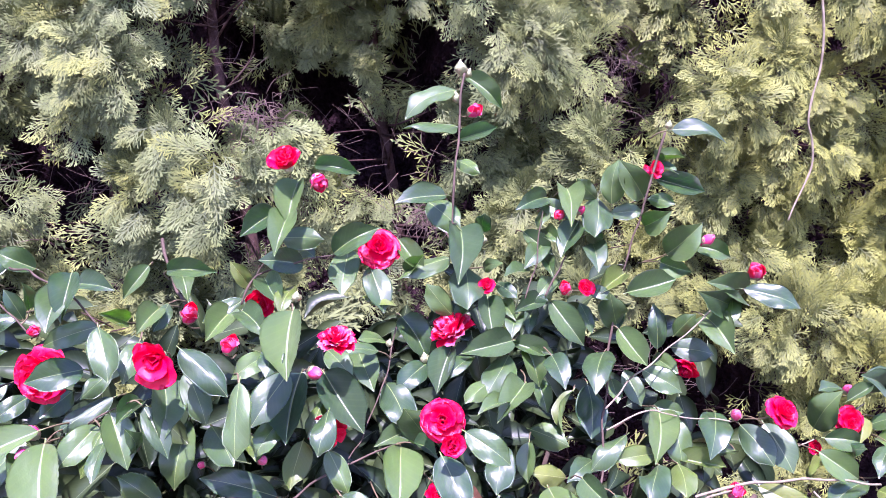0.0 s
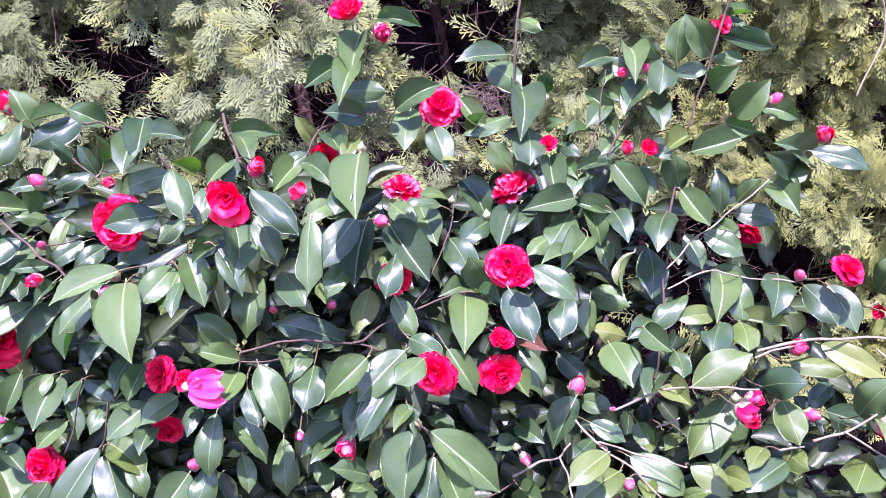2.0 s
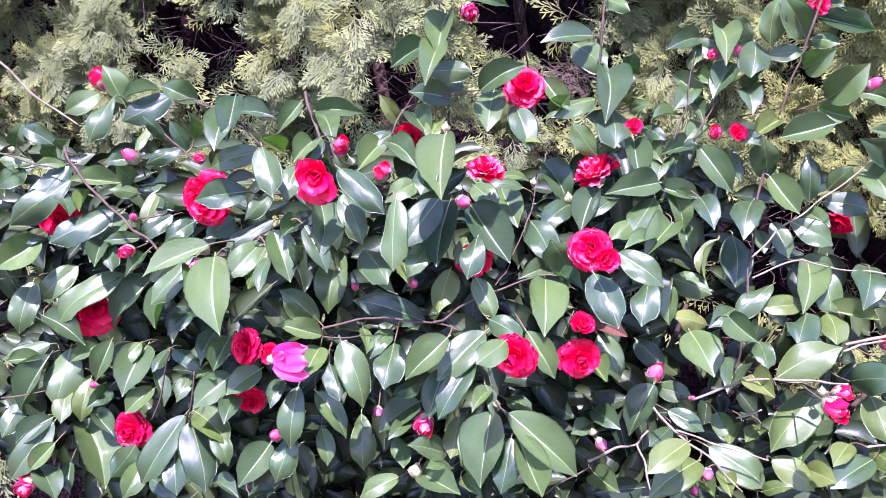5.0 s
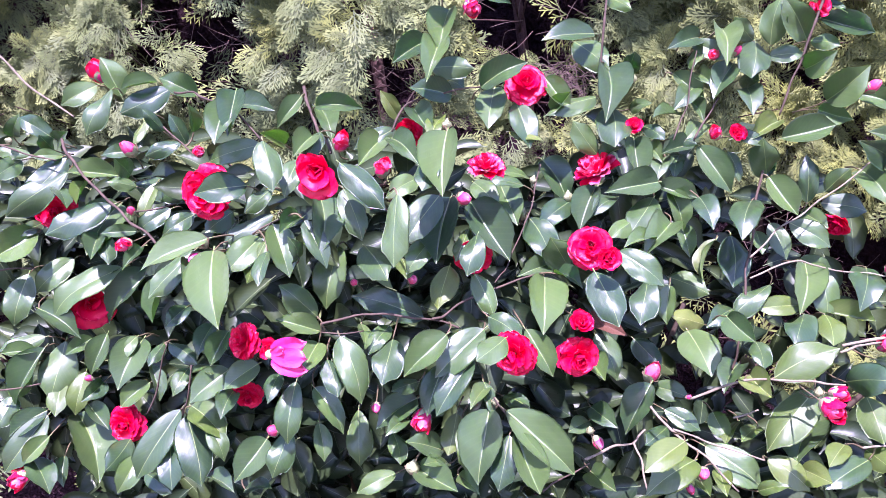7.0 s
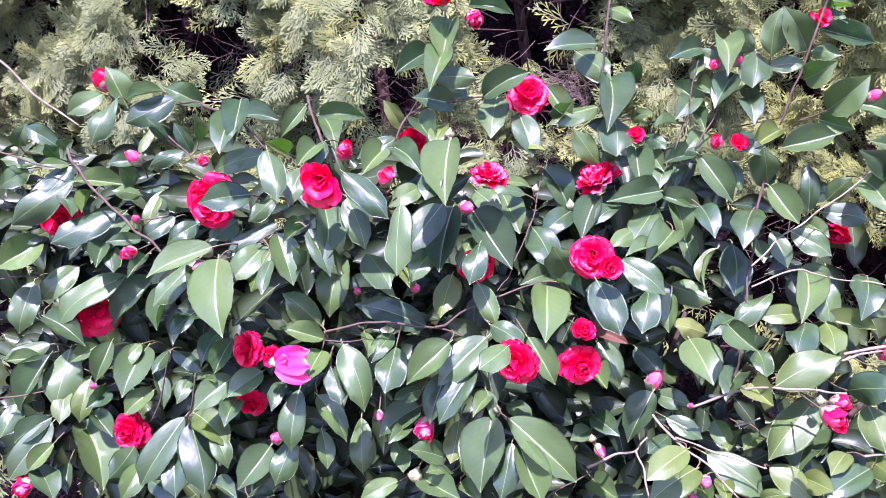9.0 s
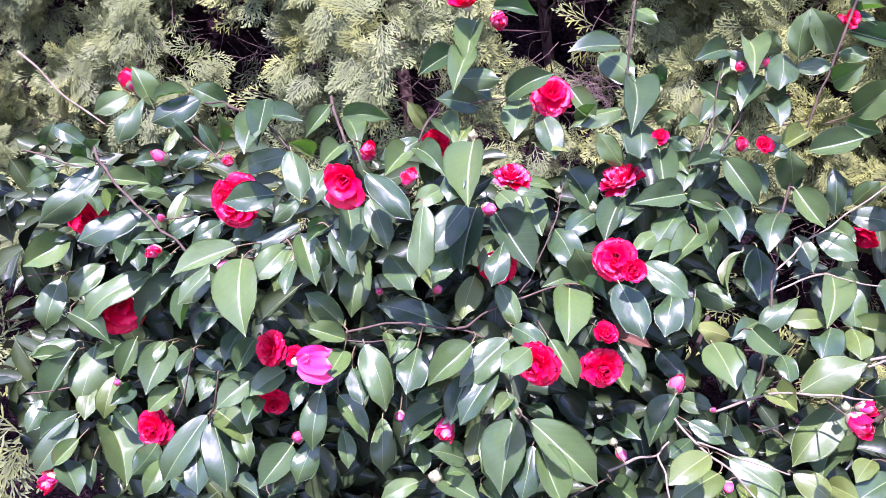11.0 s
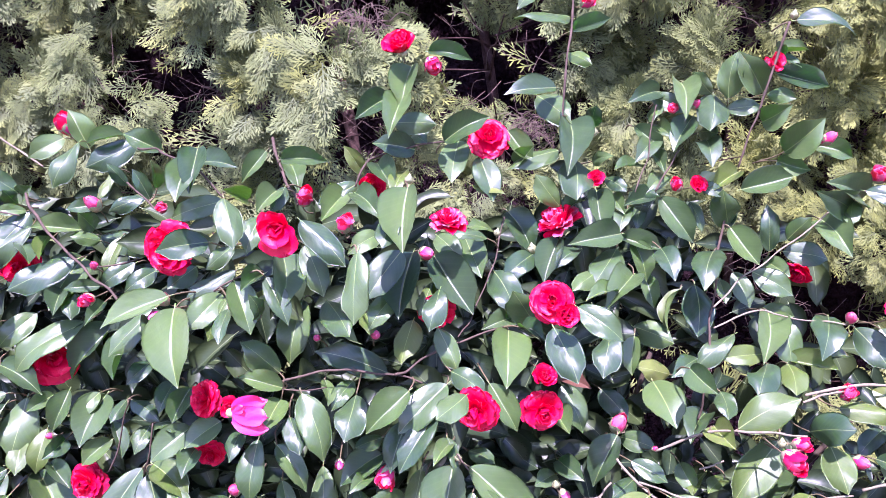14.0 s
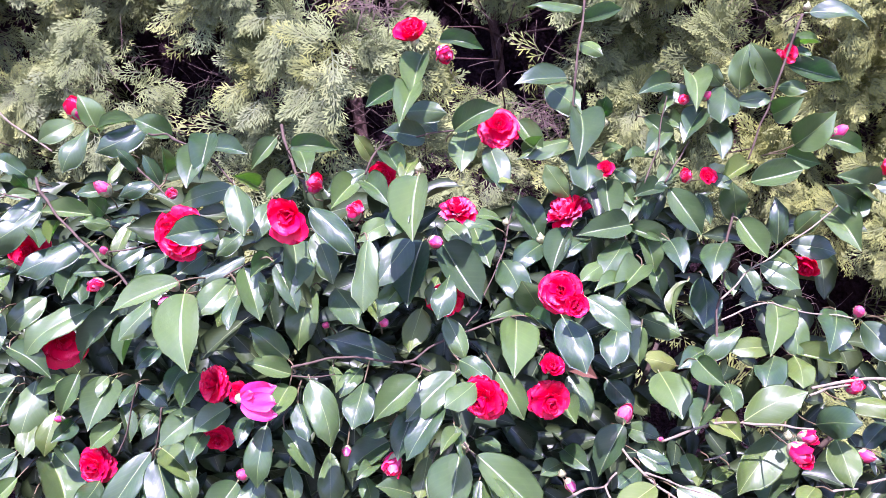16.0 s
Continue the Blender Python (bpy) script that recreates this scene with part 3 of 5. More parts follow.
def petal_mesh(cup, curl, notch, wide, seed, mat, thin=0.012, oval=False):
    """A petal, length 1 along +y, inner side +z: rounded and notched, cupped across, its rim curled back."""
    rng = random.Random(seed)
    rows, cols = (11 if oval else 7), 6
    ph = rng.random() * 6
    verts, uvs, faces = [], [], []
    for side in (0, 1):
        for r in range(rows + 1):
            v = r / rows
            half = wide * 0.5 * (0.22 + 0.78 * math.sin(min(1.0, v * 1.25) * math.pi / 2)) * (1 if v < 0.8 else math.sqrt(max(0.0, 1 - ((v - 0.8) / 0.2) ** 2 * 0.55)))
            if oval:
                half = wide * 0.5 * math.sqrt(max(0.05, 1 - abs((v - 0.52) / 0.49) ** 2.8))
            for c in range(cols + 1):
                u = c / cols * 2 - 1
                y = v - (notch * max(0.0, 1 - abs(u) * 3.2) + 0.09 * u * u) * v ** 4
                z = cup * (u * u) * half + cup * 0.35 * v * v - curl * max(0, v - 0.6) ** 2 * 3 + 0.055 * math.sin(u * 4.5 + ph + v * 3) * v + 0.03 * math.sin(u * 9 - ph) * v ** 3
                verts.append((u * half, y, z - thin * side))
                uvs.append((u * 0.5 + 0.5, v))
        n0 = side * (rows + 1) * (cols + 1)
        for r in range(rows):
            for c in range(cols):
                a = n0 + r * (cols + 1) + c
                q = (a, a + 1, a + cols + 2, a + cols + 1)
                faces.append(q if side == 0 else q[::-1])
    n0 = (rows + 1) * (cols + 1)
    for c in range(cols):
        a = rows * (cols + 1) + c
        faces.append((a, a + n0, a + n0 + 1, a + 1))
    return mesh_from("petal", verts, faces, [mat], uvs)


PETALS = {}
for tint, mat in (("red", PETAL), ("pink", PETAL_PINK), ("pale", PETAL_PALE), ("budding", PETAL_BUD)):
    PETALS[tint] = [petal_mesh(c, k, n, w, s, mat) for s, (c, k, n, w) in enumerate((
        (0.20, 0.42, 0.05, 1.15), (0.28, 0.32, 0.04, 1.08), (0.45, 0.25, 0.05, 0.85), (0.75, 0.05, 0.03, 0.85)))]


PETALS["frilly"] = [petal_mesh(0.35, 0.12, 0.16 * k, 0.62, 60 + k, (PETAL, PETAL_BUD)[k]) for k in range(2)]
PETALS["oval"] = [petal_mesh(0.14, 0.03, 0.0, 0.66, 30 + k, PETAL_PINK, oval=True) for k in range(2)]


def lathe_mesh(name, profile, mat, sides=10):
    verts, faces = [], []
    for z, r in profile:
        for s in range(sides):
            a = 2 * math.pi * s / sides
            verts.append((math.cos(a) * r, math.sin(a) * r, z))
    for n in range(len(profile) - 1):
        for s in range(sides):
            a, b = n * sides + s, n * sides + (s + 1) % sides
            faces.append((a, b, b + sides, a + sides))
    faces.append(tuple(range(sides - 1, -1, -1)))
    faces.append(tuple(range(len(verts) - sides, len(verts))))
    return mesh_from(name, verts, faces, [mat])


def bud_patch(top, span, lap, flare, seed, mat):
    """A petal or scale wrapped round an egg-shaped bud of length 1, one edge over its neighbour; tip free by flare."""
    rng = random.Random(seed)
    rows, cols = 7, 6
    ph = rng.random() * 6
    verts, uvs, faces = [], [], []
    for side in (0, 1):
        for r in range(rows + 1):
            v = r / rows
            t = 0.03 + (top - 0.03) * v
            egg = 0.40 * math.sin(math.pi * min(t, 0.97)) ** 0.7 * (1.06 - 0.22 * t)
            half = span * (0.75 + 0.25 * math.sin(v * math.pi)) * math.sqrt(max(0.02, 1 - max(0.0, (v - 0.55) / 0.45) ** 2.2 * 0.97))
            for c in range(cols + 1):
                u = c / cols * 2 - 1
                a = u * half
                rad = egg + lap + 0.022 * u + flare * max(0.0, v - 0.5) ** 1.6 + 0.008 * math.sin(u * 6 + ph + v * 4) - 0.014 * side
                verts.append((math.sin(a) * rad, math.cos(a) * rad, t - 0.5 + flare * 0.1 * v))
                uvs.append((u * 0.5 + 0.5, v))
        n0 = side * (rows + 1) * (cols + 1)
        for r in range(rows):
            for c in range(cols):
                a = n0 + r * (cols + 1) + c
                q = (a, a + 1, a + cols + 2, a + cols + 1)
                faces.append(q[::-1] if side == 0 else q)
    n0 = (rows + 1) * (cols + 1)
    for c in range(cols):
        a = rows * (cols + 1) + c
        faces.append((a, a + 1, a + n0 + 1, a + n0))
    return mesh_from("petal", verts, faces, [mat], uvs)


WRAPS = {"bud": [bud_patch(1.0, 1.25, 0.015, 0.05, 1, PETAL_BUD), bud_patch(0.97, 1.15, 0.03, 0.15, 2, PETAL_BUD), bud_patch(0.95, 1.1, 0.045, 0.30, 3, PETAL_BUD)],
         "red": [bud_patch(1.0, 1.2, 0.015, 0.10, 4, PETAL), bud_patch(0.98, 1.1, 0.035, 0.35, 5, PETAL), bud_patch(0.93, 1.05, 0.05, 0.7, 6, PETAL)],
         "scale": [bud_patch(0.60, 0.85, 0.05, 0.10, 7, BRACT), bud_patch(0.42, 0.80, 0.06, 0.25, 8, BRACT_BROWN), bud_patch(0.80, 0.95, 0.03, 0.0, 9, BRACT)]}


def wrap(ob, kind, pick, count, start, size=1.0):
    for k in range(count):
        s = part("bud_scale" if kind == "scale" else "petal", WRAPS[kind][pick], ob)
        g = size * flower_rng.uniform(0.96, 1.04)
        s.matrix_basis = pose(0, 0, (g - 1) * 0.5, 0, flower_rng.uniform(-4, 4), start + 360 * k / count + flower_rng.uniform(-10, 10)) @ Matrix.Diagonal((g, g, g, 1))


CALYX = lathe_mesh("flower", ((-0.18, 0.03), (-0.17, 0.06), (-0.12, 0.12), (-0.04, 0.14), (0.0, 0.08), (0.01, 0.02)), BRACT)
TIP = lathe_mesh("bud", ((-0.5, 0.05), (-0.42, 0.20), (-0.25, 0.33), (0.0, 0.40), (0.2, 0.36), (0.38, 0.22), (0.5, 0.05)), PETAL_PALE)
TIP_RED = lathe_mesh("bud", ((-0.5, 0.05), (-0.42, 0.20), (-0.25, 0.33), (0.0, 0.40), (0.2, 0.36), (0.38, 0.22), (0.5, 0.05)), PETAL)
GREEN_TIP = lathe_mesh("bud", ((-0.55, 0.05), (-0.45, 0.18), (-0.25, 0.31), (0.0, 0.34), (0.25, 0.25), (0.45, 0.11), (0.6, 0.02)), BRACT)
flower_rng = random.Random(21)


def facing_matrix(place, face, size):
    q = Vector(face).to_track_quat("Z", "Y").to_matrix().to_4x4()
    return Matrix.Translation(Vector(place) - ORIGIN) @ q @ Matrix.Diagonal((size, size, size, 1))


def ring(flower, tint, kinds, count, tilt, length, lift, start, wobble=13.0, wide=1.0):
    """A ring of petals; tilt: degrees away from the flower's axis."""
    for k in range(count):
        ob = part("petal", PETALS[tint][flower_rng.choice(kinds)], flower)
        a = start + 360.0 * k / count + flower_rng.uniform(-wobble, wobble)
        t = tilt + flower_rng.uniform(-wobble, wobble)
        s = length * flower_rng.uniform(0.9, 1.08)
        ob.matrix_basis = pose(0, 0, lift) @ pose(0, 0, 0, 0, 0, a) @ pose(0, 0.035, 0, 90 - t, 0, 0) @ Matrix.Diagonal((s * wide, s, s, 1))


def bloom(place, face, size, label, turned=True):
    ob = part("flower", CALYX, shrub, label)
    ob.matrix_basis = facing_matrix(place, face, size) @ pose(0, 0, -0.12, 0, 0, flower_rng.uniform(0, 360) if turned else 0)
    leaf_bases.append((Vector(place) - Vector(face) * size * 0.35, Vector(place)))
    bloom_centres.append(Vector(place))
    return ob


def full_flower(place, face, size):
    """A double bloom, several rows of petals round a closed heart."""
    f = bloom(place, face, size, "fully open double red camellia bloom")
    ring(f, "red", (0,), 7, 84, 0.48, 0.00, 0)
    ring(f, "red", (0, 1), 6, 66, 0.46, 0.03, 25)
    ring(f, "red", (1, 2), 5, 46, 0.40, 0.05, 10)
    ring(f, "red", (2, 3), 4, 26, 0.33, 0.07, 40)
    ring(f, "red", (3,), 3, 8, 0.26, 0.09, 15)


def frilly_flower(place, face, size):
    """A crowded double bloom of many small petals."""
    f = bloom(place, face, size, "crowded double red camellia bloom with frilly petals")
    ring(f, "frilly", (0, 1), 9, 80, 0.48, 0.00, 0, 9)
    ring(f, "frilly", (0, 1), 9, 62, 0.46, 0.03, 20, 9)
    ring(f, "frilly", (0, 1), 8, 45, 0.44, 0.05, 10, 9)
    ring(f, "frilly", (0, 1), 6, 28, 0.40, 0.07, 40, 9)
    ring(f, "frilly", (0, 1), 4, 10, 0.36, 0.08, 15, 8)


def cup_flower(place, face, size):
    """A half-open cup."""
    f = bloom(place, face, size * 1.05, "half-open cupped red camellia bloom")
    ring(f, "red", (1, 2), 5, 44, 0.60, 0.0, 0)
    ring(f, "red", (2,), 5, 28, 0.52, 0.04, 35)
    ring(f, "red", (3,), 4, 12, 0.44, 0.06, 10)
    ring(f, "red", (3,), 2, 4, 0.34, 0.1, 60)


def loose_flower(place, face, size):
    """An ageing bloom with loose hanging petals."""
    f = bloom(place, face, size, "ageing red camellia bloom with loose drooping petals")
    ring(f, "red", (0,), 6, 92, 0.52, 0.0, 0, 18)
    ring(f, "red", (0, 1), 5, 66, 0.48, 0.04, 30, 18)
    ring(f, "red", (2,), 4, 36, 0.42, 0.06, 0, 14)
    ring(f, "red", (3,), 3, 12, 0.30, 0.08, 20, 10)


def petals_at(flower, tint, rows, wide=1.0):
    """Single petals: degrees round the axis from the top, tilt from the axis, length, shape, height of its foot."""
    for turn, tilt, length, pick, *foot in rows:
        ob = part("petal", PETALS[tint][pick], flower)
        ob.matrix_basis = pose(0, sum(foot), 0, 0, 0, turn) @ pose(0, 0.03, 0, 90 - tilt, 0, 0) @ Matrix.Diagonal((length * wide, length, length, 1))


def spread_flower(place, face, size):
    """A bloom of few broad oval petals, laid over one another like a fan to one side."""
    f = bloom(place, face, size, "bright pink camellia bloom with few broad petals", False)
    petals_at(f, "oval", ((-78, 72, 1.06, 0, 0.16), (-90, 64, 1.12, 1, -0.02), (-102, 72, 1.06, 0, -0.20), (-60, 52, 0.56, 1, 0.02)), 0.72)


def trailing_flower(place, face, size):
    """A bloom past its best, its long petals hanging loose."""
    f = bloom(place, face, size, "overblown red camellia bloom with long hanging petals", False)
    petals_at(f, "red", ((82, 66, 0.56, 0), (108, 52, 0.54, 1), (35, 58, 0.48, 1), (-18, 52, 0.44, 1), (172, 62, 0.72, 0), (202, 54, 0.72, 0), (232, 56, 0.52, 1),
                         (150, 42, 0.58, 1), (186, 34, 0.62, 1), (62, 28, 0.44, 2), (120, 20, 0.44, 2), (0, 22, 0.38, 2), (215, 18, 0.44, 2), (180, 10, 0.36, 3)), 1.02)


def opening_bud(place, face, size):
    """A bud whose petals begin to part."""
    f = part("flower", TIP_RED, shrub, "opening pink-red camellia bud")
    f.matrix_basis = facing_matrix(place, face, size * 0.80) @ pose(0, 0, 0, 0, 0, flower_rng.uniform(0, 360)) @ Matrix.Diagonal((0.94, 0.94, 1.18, 1))
    wrap(f, "red", 0, 2, 30)
    wrap(f, "bud", 1, 2, 120)
    wrap(f, "bud", 2, 2, 60)
    wrap(f, "red", 2, 2, 0)
    ring(f, "budding", (1, 2), 3, 24, 0.80, -0.42, 50, 10, 1.15)
    wrap(f, "bud", 2, 1, 200)
    wrap(f, "scale", 0, 3, 20)
    wrap(f, "scale", 1, 3, 75)
    leaf_bases.append((Vector(place) - Vector(face) * size * 0.5, Vector(place)))


def bud(place, face, size):
    """A closed bud showing pink at its tip."""
    ob = part("bud", TIP, shrub, "closed pink camellia bud in pale green scales")
    ob.matrix_basis = facing_matrix(place, face, size * 0.95) @ pose(0, 0, 0, 0, 0, flower_rng.uniform(0, 360)) @ Matrix.Diagonal((0.92, 0.92, 1.3, 1))
    wrap(ob, "bud", 0, 2, 0)
    wrap(ob, "bud", 1, 2, 90)
    wrap(ob, "bud", 2, 1, 200)
    wrap(ob, "scale", 0, 4, 20)
    wrap(ob, "scale", 1, 3, 75)
    leaf_bases.append((Vector(place) - Vector(face) * size * 0.5, Vector(place)))


def green_bud(place, face, size):
    """A tight bud, all scales."""
    ob = part("bud", GREEN_TIP, shrub, "tight pale green camellia bud")
    ob.matrix_basis = facing_matrix(place, face, size * 1.05) @ pose(0, 0, 0, 0, 0, flower_rng.uniform(0, 360))
    wrap(ob, "scale", 2, 3, 0)
    wrap(ob, "scale", 2, 3, 60, 0.94)
    wrap(ob, "scale", 0, 3, 30)
    wrap(ob, "scale", 1, 3, 90)
    leaf_bases.append((Vector(place) - Vector(face) * size * 0.5, Vector(place)))


# twigs in view
branch(0.0026, (-0.271, 1.680, 1.397), (-0.251, 1.620, 1.356), (-0.225, 1.550, 1.318), (-0.194, 1.470, 1.294))
branch(0.0012, (-0.067, 1.164, 1.366), (-0.049, 1.176, 1.401), (-0.034, 1.181, 1.408), (-0.003, 1.186, 1.415), (0.058, 1.205, 1.425))
branch(0.0009, (-0.049, 1.176, 1.398), (-0.039, 1.178, 1.416), (-0.029, 1.178, 1.428))
branch(0.0016, (0.518, 1.310, 1.331), (0.506, 1.294, 1.280), (0.491, 1.273, 1.220), (0.484, 1.258, 1.160), (0.474, 1.234, 1.121), (0.456, 1.193, 1.043), (0.450, 1.195, 0.996))
branch(0.0011, (0.481, 1.245, 1.162), (0.528, 1.264, 1.204), (0.598, 1.291, 1.242), (0.663, 1.305, 1.285), (0.707, 1.314, 1.315), pale=True)
branch(0.0011, (0.476, 1.223, 1.135), (0.512, 1.229, 1.150), (0.558, 1.239, 1.158), (0.585, 1.238, 1.150), (0.637, 1.234, 1.141), (0.684, 1.226, 1.137), pale=True)
branch(0.0014, (0.360, 1.104, 0.989), (0.400, 1.094, 1.012), (0.448, 1.059, 1.039), (0.495, 1.025, 1.051), (0.526, 0.999, 1.057), pale=True)
branch(0.0015, (0.566, 1.100, 1.062), (0.600, 1.120, 1.064), (0.650, 1.142, 1.062), pale=True)
branch(0.0015, (0.304, 1.107, 0.976), (0.321, 1.087, 0.959), (0.349, 1.068, 0.937), (0.380, 1.058, 0.917), (0.417, 1.040, 0.878), pale=True)
branch(0.0012, (0.326, 1.063, 0.962), (0.378, 1.058, 0.943), (0.448, 1.039, 0.927), pale=True)
branch(0.0015, (0.202, 1.049, 0.923), (0.243, 1.060, 0.938), (0.271, 1.060, 0.943), (0.289, 1.071, 0.958), pale=True)
branch(0.0012, (0.269, 1.054, 0.947), (0.277, 1.033, 0.930), (0.282, 1.012, 0.895), pale=True)
branch(0.0010, (0.134, 0.974, 0.918), (0.165, 1.004, 0.921), (0.207, 1.044, 0.920))
branch(0.0013, (-0.157, 1.038, 1.128), (-0.109, 1.050, 1.136), (-0.071, 1.054, 1.136), (-0.033, 1.050, 1.131), (0.005, 1.051, 1.126), (0.025, 1.049, 1.118))
branch(0.0014, (-0.011, 1.045, 1.132), (0.005, 1.054, 1.133), (0.044, 1.065, 1.156), (0.082, 1.077, 1.167), (0.138, 1.099, 1.179))
branch(0.0008, (-0.155, 1.022, 1.122), (-0.100, 1.030, 1.121))
branch(0.0018, (-0.619, 1.363, 1.332), (-0.583, 1.316, 1.303), (-0.552, 1.280, 1.282), (-0.506, 1.245, 1.253), (-0.459, 1.203, 1.227), (-0.399, 1.135, 1.212))
branch(0.0012, (-0.396, 1.238, 1.418), (-0.345, 1.178, 1.420), (-0.308, 1.129, 1.412), (-0.262, 1.089, 1.397), (-0.227, 1.059, 1.367))
branch(0.0010, (-0.412, 1.245, 1.364), (-0.375, 1.208, 1.345), (-0.349, 1.178, 1.331))
branch(0.0011, (-0.460, 1.233, 1.238), (-0.396, 1.224, 1.252))
branch(0.0009, (0.350, 1.247, 1.344), (0.373, 1.265, 1.397), (0.387, 1.286, 1.474))
branch(0.0012, (0.387, 1.265, 1.344), (0.413, 1.279, 1.383), (0.425, 1.284, 1.404))
branch(0.0011, (-0.450, 1.174, 0.934), (-0.424, 1.168, 0.998), (-0.403, 1.158, 1.056))
branch(0.0011, (-0.374, 1.110, 0.962), (-0.363, 1.099, 0.988), (-0.352, 1.098, 1.045))
branch(0.0009, (0.151, 1.243, 1.308), (0.135, 1.199, 1.254), (0.115, 1.155, 1.221), (0.091, 1.101, 1.186), (0.073, 1.066, 1.176))
branch(0.0009, (0.068, 0.978, 1.050), (0.084, 0.968, 1.030), (0.094, 0.958, 1.013))
branch(0.0009, (-0.242, 1.045, 1.248), (-0.215, 1.042, 1.264), (-0.190, 1.039, 1.275))
branch(0.0011, (-0.710, 1.307, 1.334), (-0.650, 1.307, 1.314), (-0.606, 1.307, 1.305))
branch(0.0012, (-0.724, 1.300, 1.125), (-0.665, 1.312, 1.126))
branch(0.0012, (-0.707, 1.223, 0.950), (-0.638, 1.232, 0.958))
branch(0.0012, (0.425, 1.107, 0.958), (0.459, 1.102, 0.973), pale=True)
branch(0.0013, (0.586, 1.046, 0.942), (0.626, 1.054, 0.941), pale=True)
branch(0.0015, (0.275, 1.362, 1.692), (0.264, 1.341, 1.629), (0.252, 1.311, 1.550), (0.244, 1.293, 1.458), (0.239, 1.274, 1.421))
branch(0.0015, (0.583, 1.285, 1.596), (0.569, 1.286, 1.547), (0.550, 1.281, 1.485), (0.531, 1.277, 1.432), (0.516, 1.274, 1.378))
branch(0.0017, (0.582, 1.129, 1.061), (0.681, 1.149, 1.068), (0.773, 1.164, 1.062), (0.845, 1.159, 1.057), (0.905, 1.162, 1.045), pale=True)
branch(0.0011, (0.802, 1.232, 1.087), (0.834, 1.236, 1.095), pale=True)
branch(0.0011, (0.872, 1.237, 1.124), (0.921, 1.238, 1.151), pale=True)
branch(0.0017, (0.646, 1.067, 0.942), (0.686, 1.055, 0.959), (0.729, 1.049, 0.989), pale=True)
branch(0.0013, (0.684, 1.053, 0.961), (0.743, 1.051, 0.922), (0.797, 1.053, 0.892), pale=True)
branch(0.0013, (0.788, 1.156, 1.043), (0.794, 1.120, 1.029), (0.808, 1.088, 1.007), pale=True)

# blooms and buds
full_flower((0.128, 1.269, 1.425), (0.05, -0.88, 0.47), 0.063)
cup_flower((-0.001, 1.191, 1.556), (-0.21, -0.68, 0.70), 0.049)
opening_bud((0.042, 1.168, 1.533), (0.31, -0.85, -0.43), 0.032)
opening_bud((-0.690, 1.705, 1.424), (-0.30, -0.29, 0.91), 0.050)
full_flower((-0.322, 1.131, 1.286), (-0.24, -0.97, -0.00), 0.075)
trailing_flower((-0.146, 0.995, 1.340), (-0.25, -0.95, -0.10), 0.052)
opening_bud((-0.143, 1.200, 1.346), (0.31, -0.55, 0.78), 0.035)
cup_flower((-0.046, 1.192, 1.361), (0.10, -0.98, 0.14), 0.044)
opening_bud((-0.077, 1.100, 1.324), (0.10, -0.39, 0.92), 0.031)
bud((-0.087, 1.036, 1.289), (-0.33, -0.94, -0.11), 0.015)
frilly_flower((0.062, 1.103, 1.326), (-0.00, -0.42, 0.91), 0.052)
frilly_flower((0.235, 1.246, 1.298), (-0.49, -0.29, 0.82), 0.072)
cup_flower((0.290, 1.252, 1.364), (0.00, -0.90, 0.43), 0.026)
opening_bud((0.425, 1.286, 1.349), (-0.30, -0.66, 0.69), 0.028)
cup_flower((0.456, 1.287, 1.348), (0.10, -0.94, 0.34), 0.030)
opening_bud((0.416, 1.296, 1.468), (-0.40, -0.92, 0.02), 0.024)
bud((0.453, 1.305, 1.473), (0.32, -0.72, 0.62), 0.017)
opening_bud((0.561, 1.298, 1.534), (-0.30, -0.66, 0.69), 0.023)
bud((0.668, 1.303, 1.419), (0.53, -0.61, 0.59), 0.024)
full_flower((0.195, 1.041, 1.232), (-0.19, -0.91, 0.38), 0.058)
cup_flower((0.184, 0.886, 1.259), (0.10, -0.98, 0.14), 0.029)
cup_flower((0.664, 1.358, 1.198), (-0.50, -0.53, -0.69), 0.053)
full_flower((-0.643, 1.357, 1.216), (0.23, -0.97, -0.11), 0.069)
trailing_flower((-0.571, 1.292, 1.077), (0.62, -0.78, -0.06), 0.066)
opening_bud((-0.479, 1.225, 1.189), (-0.31, -0.95, 0.02), 0.031)
bud((-0.489, 1.306, 1.323), (-0.30, -0.66, 0.69), 0.029)
bud((-0.477, 1.258, 1.234), (-0.00, -0.76, 0.65), 0.017)
bud((-0.315, 1.066, 1.233), (-0.31, -0.55, 0.78), 0.022)
bud((-0.312, 1.024, 1.222), (-0.42, -0.90, -0.10), 0.020)
full_flower((-0.261, 1.039, 1.104), (-0.65, -0.71, 0.29), 0.051)
cup_flower((-0.223, 1.013, 1.102), (0.20, -0.92, 0.33), 0.026)
spread_flower((-0.216, 0.985, 1.104), (0.12, -0.98, 0.12), 0.047)
full_flower((-0.272, 1.086, 1.004), (0.11, -0.95, -0.31), 0.045)
full_flower((-0.507, 1.227, 0.889), (-0.20, -0.97, 0.14), 0.062)
opening_bud((-0.661, 1.174, 0.821), (-0.21, -0.98, -0.08), 0.041)
cup_flower((-0.679, 1.232, 0.810), (0.00, -1.00, 0.05), 0.043)
bud((-0.224, 1.020, 0.983), (-0.31, -0.85, 0.42), 0.021)
opening_bud((-0.024, 1.011, 1.003), (-0.11, -0.89, -0.45), 0.037)
full_flower((0.091, 0.977, 1.109), (-0.52, -0.86, -0.00), 0.058)
full_flower((0.187, 1.053, 1.074), (0.21, -0.98, 0.03), 0.057)
cup_flower((0.185, 1.050, 1.122), (0.22, -0.74, 0.63), 0.037)
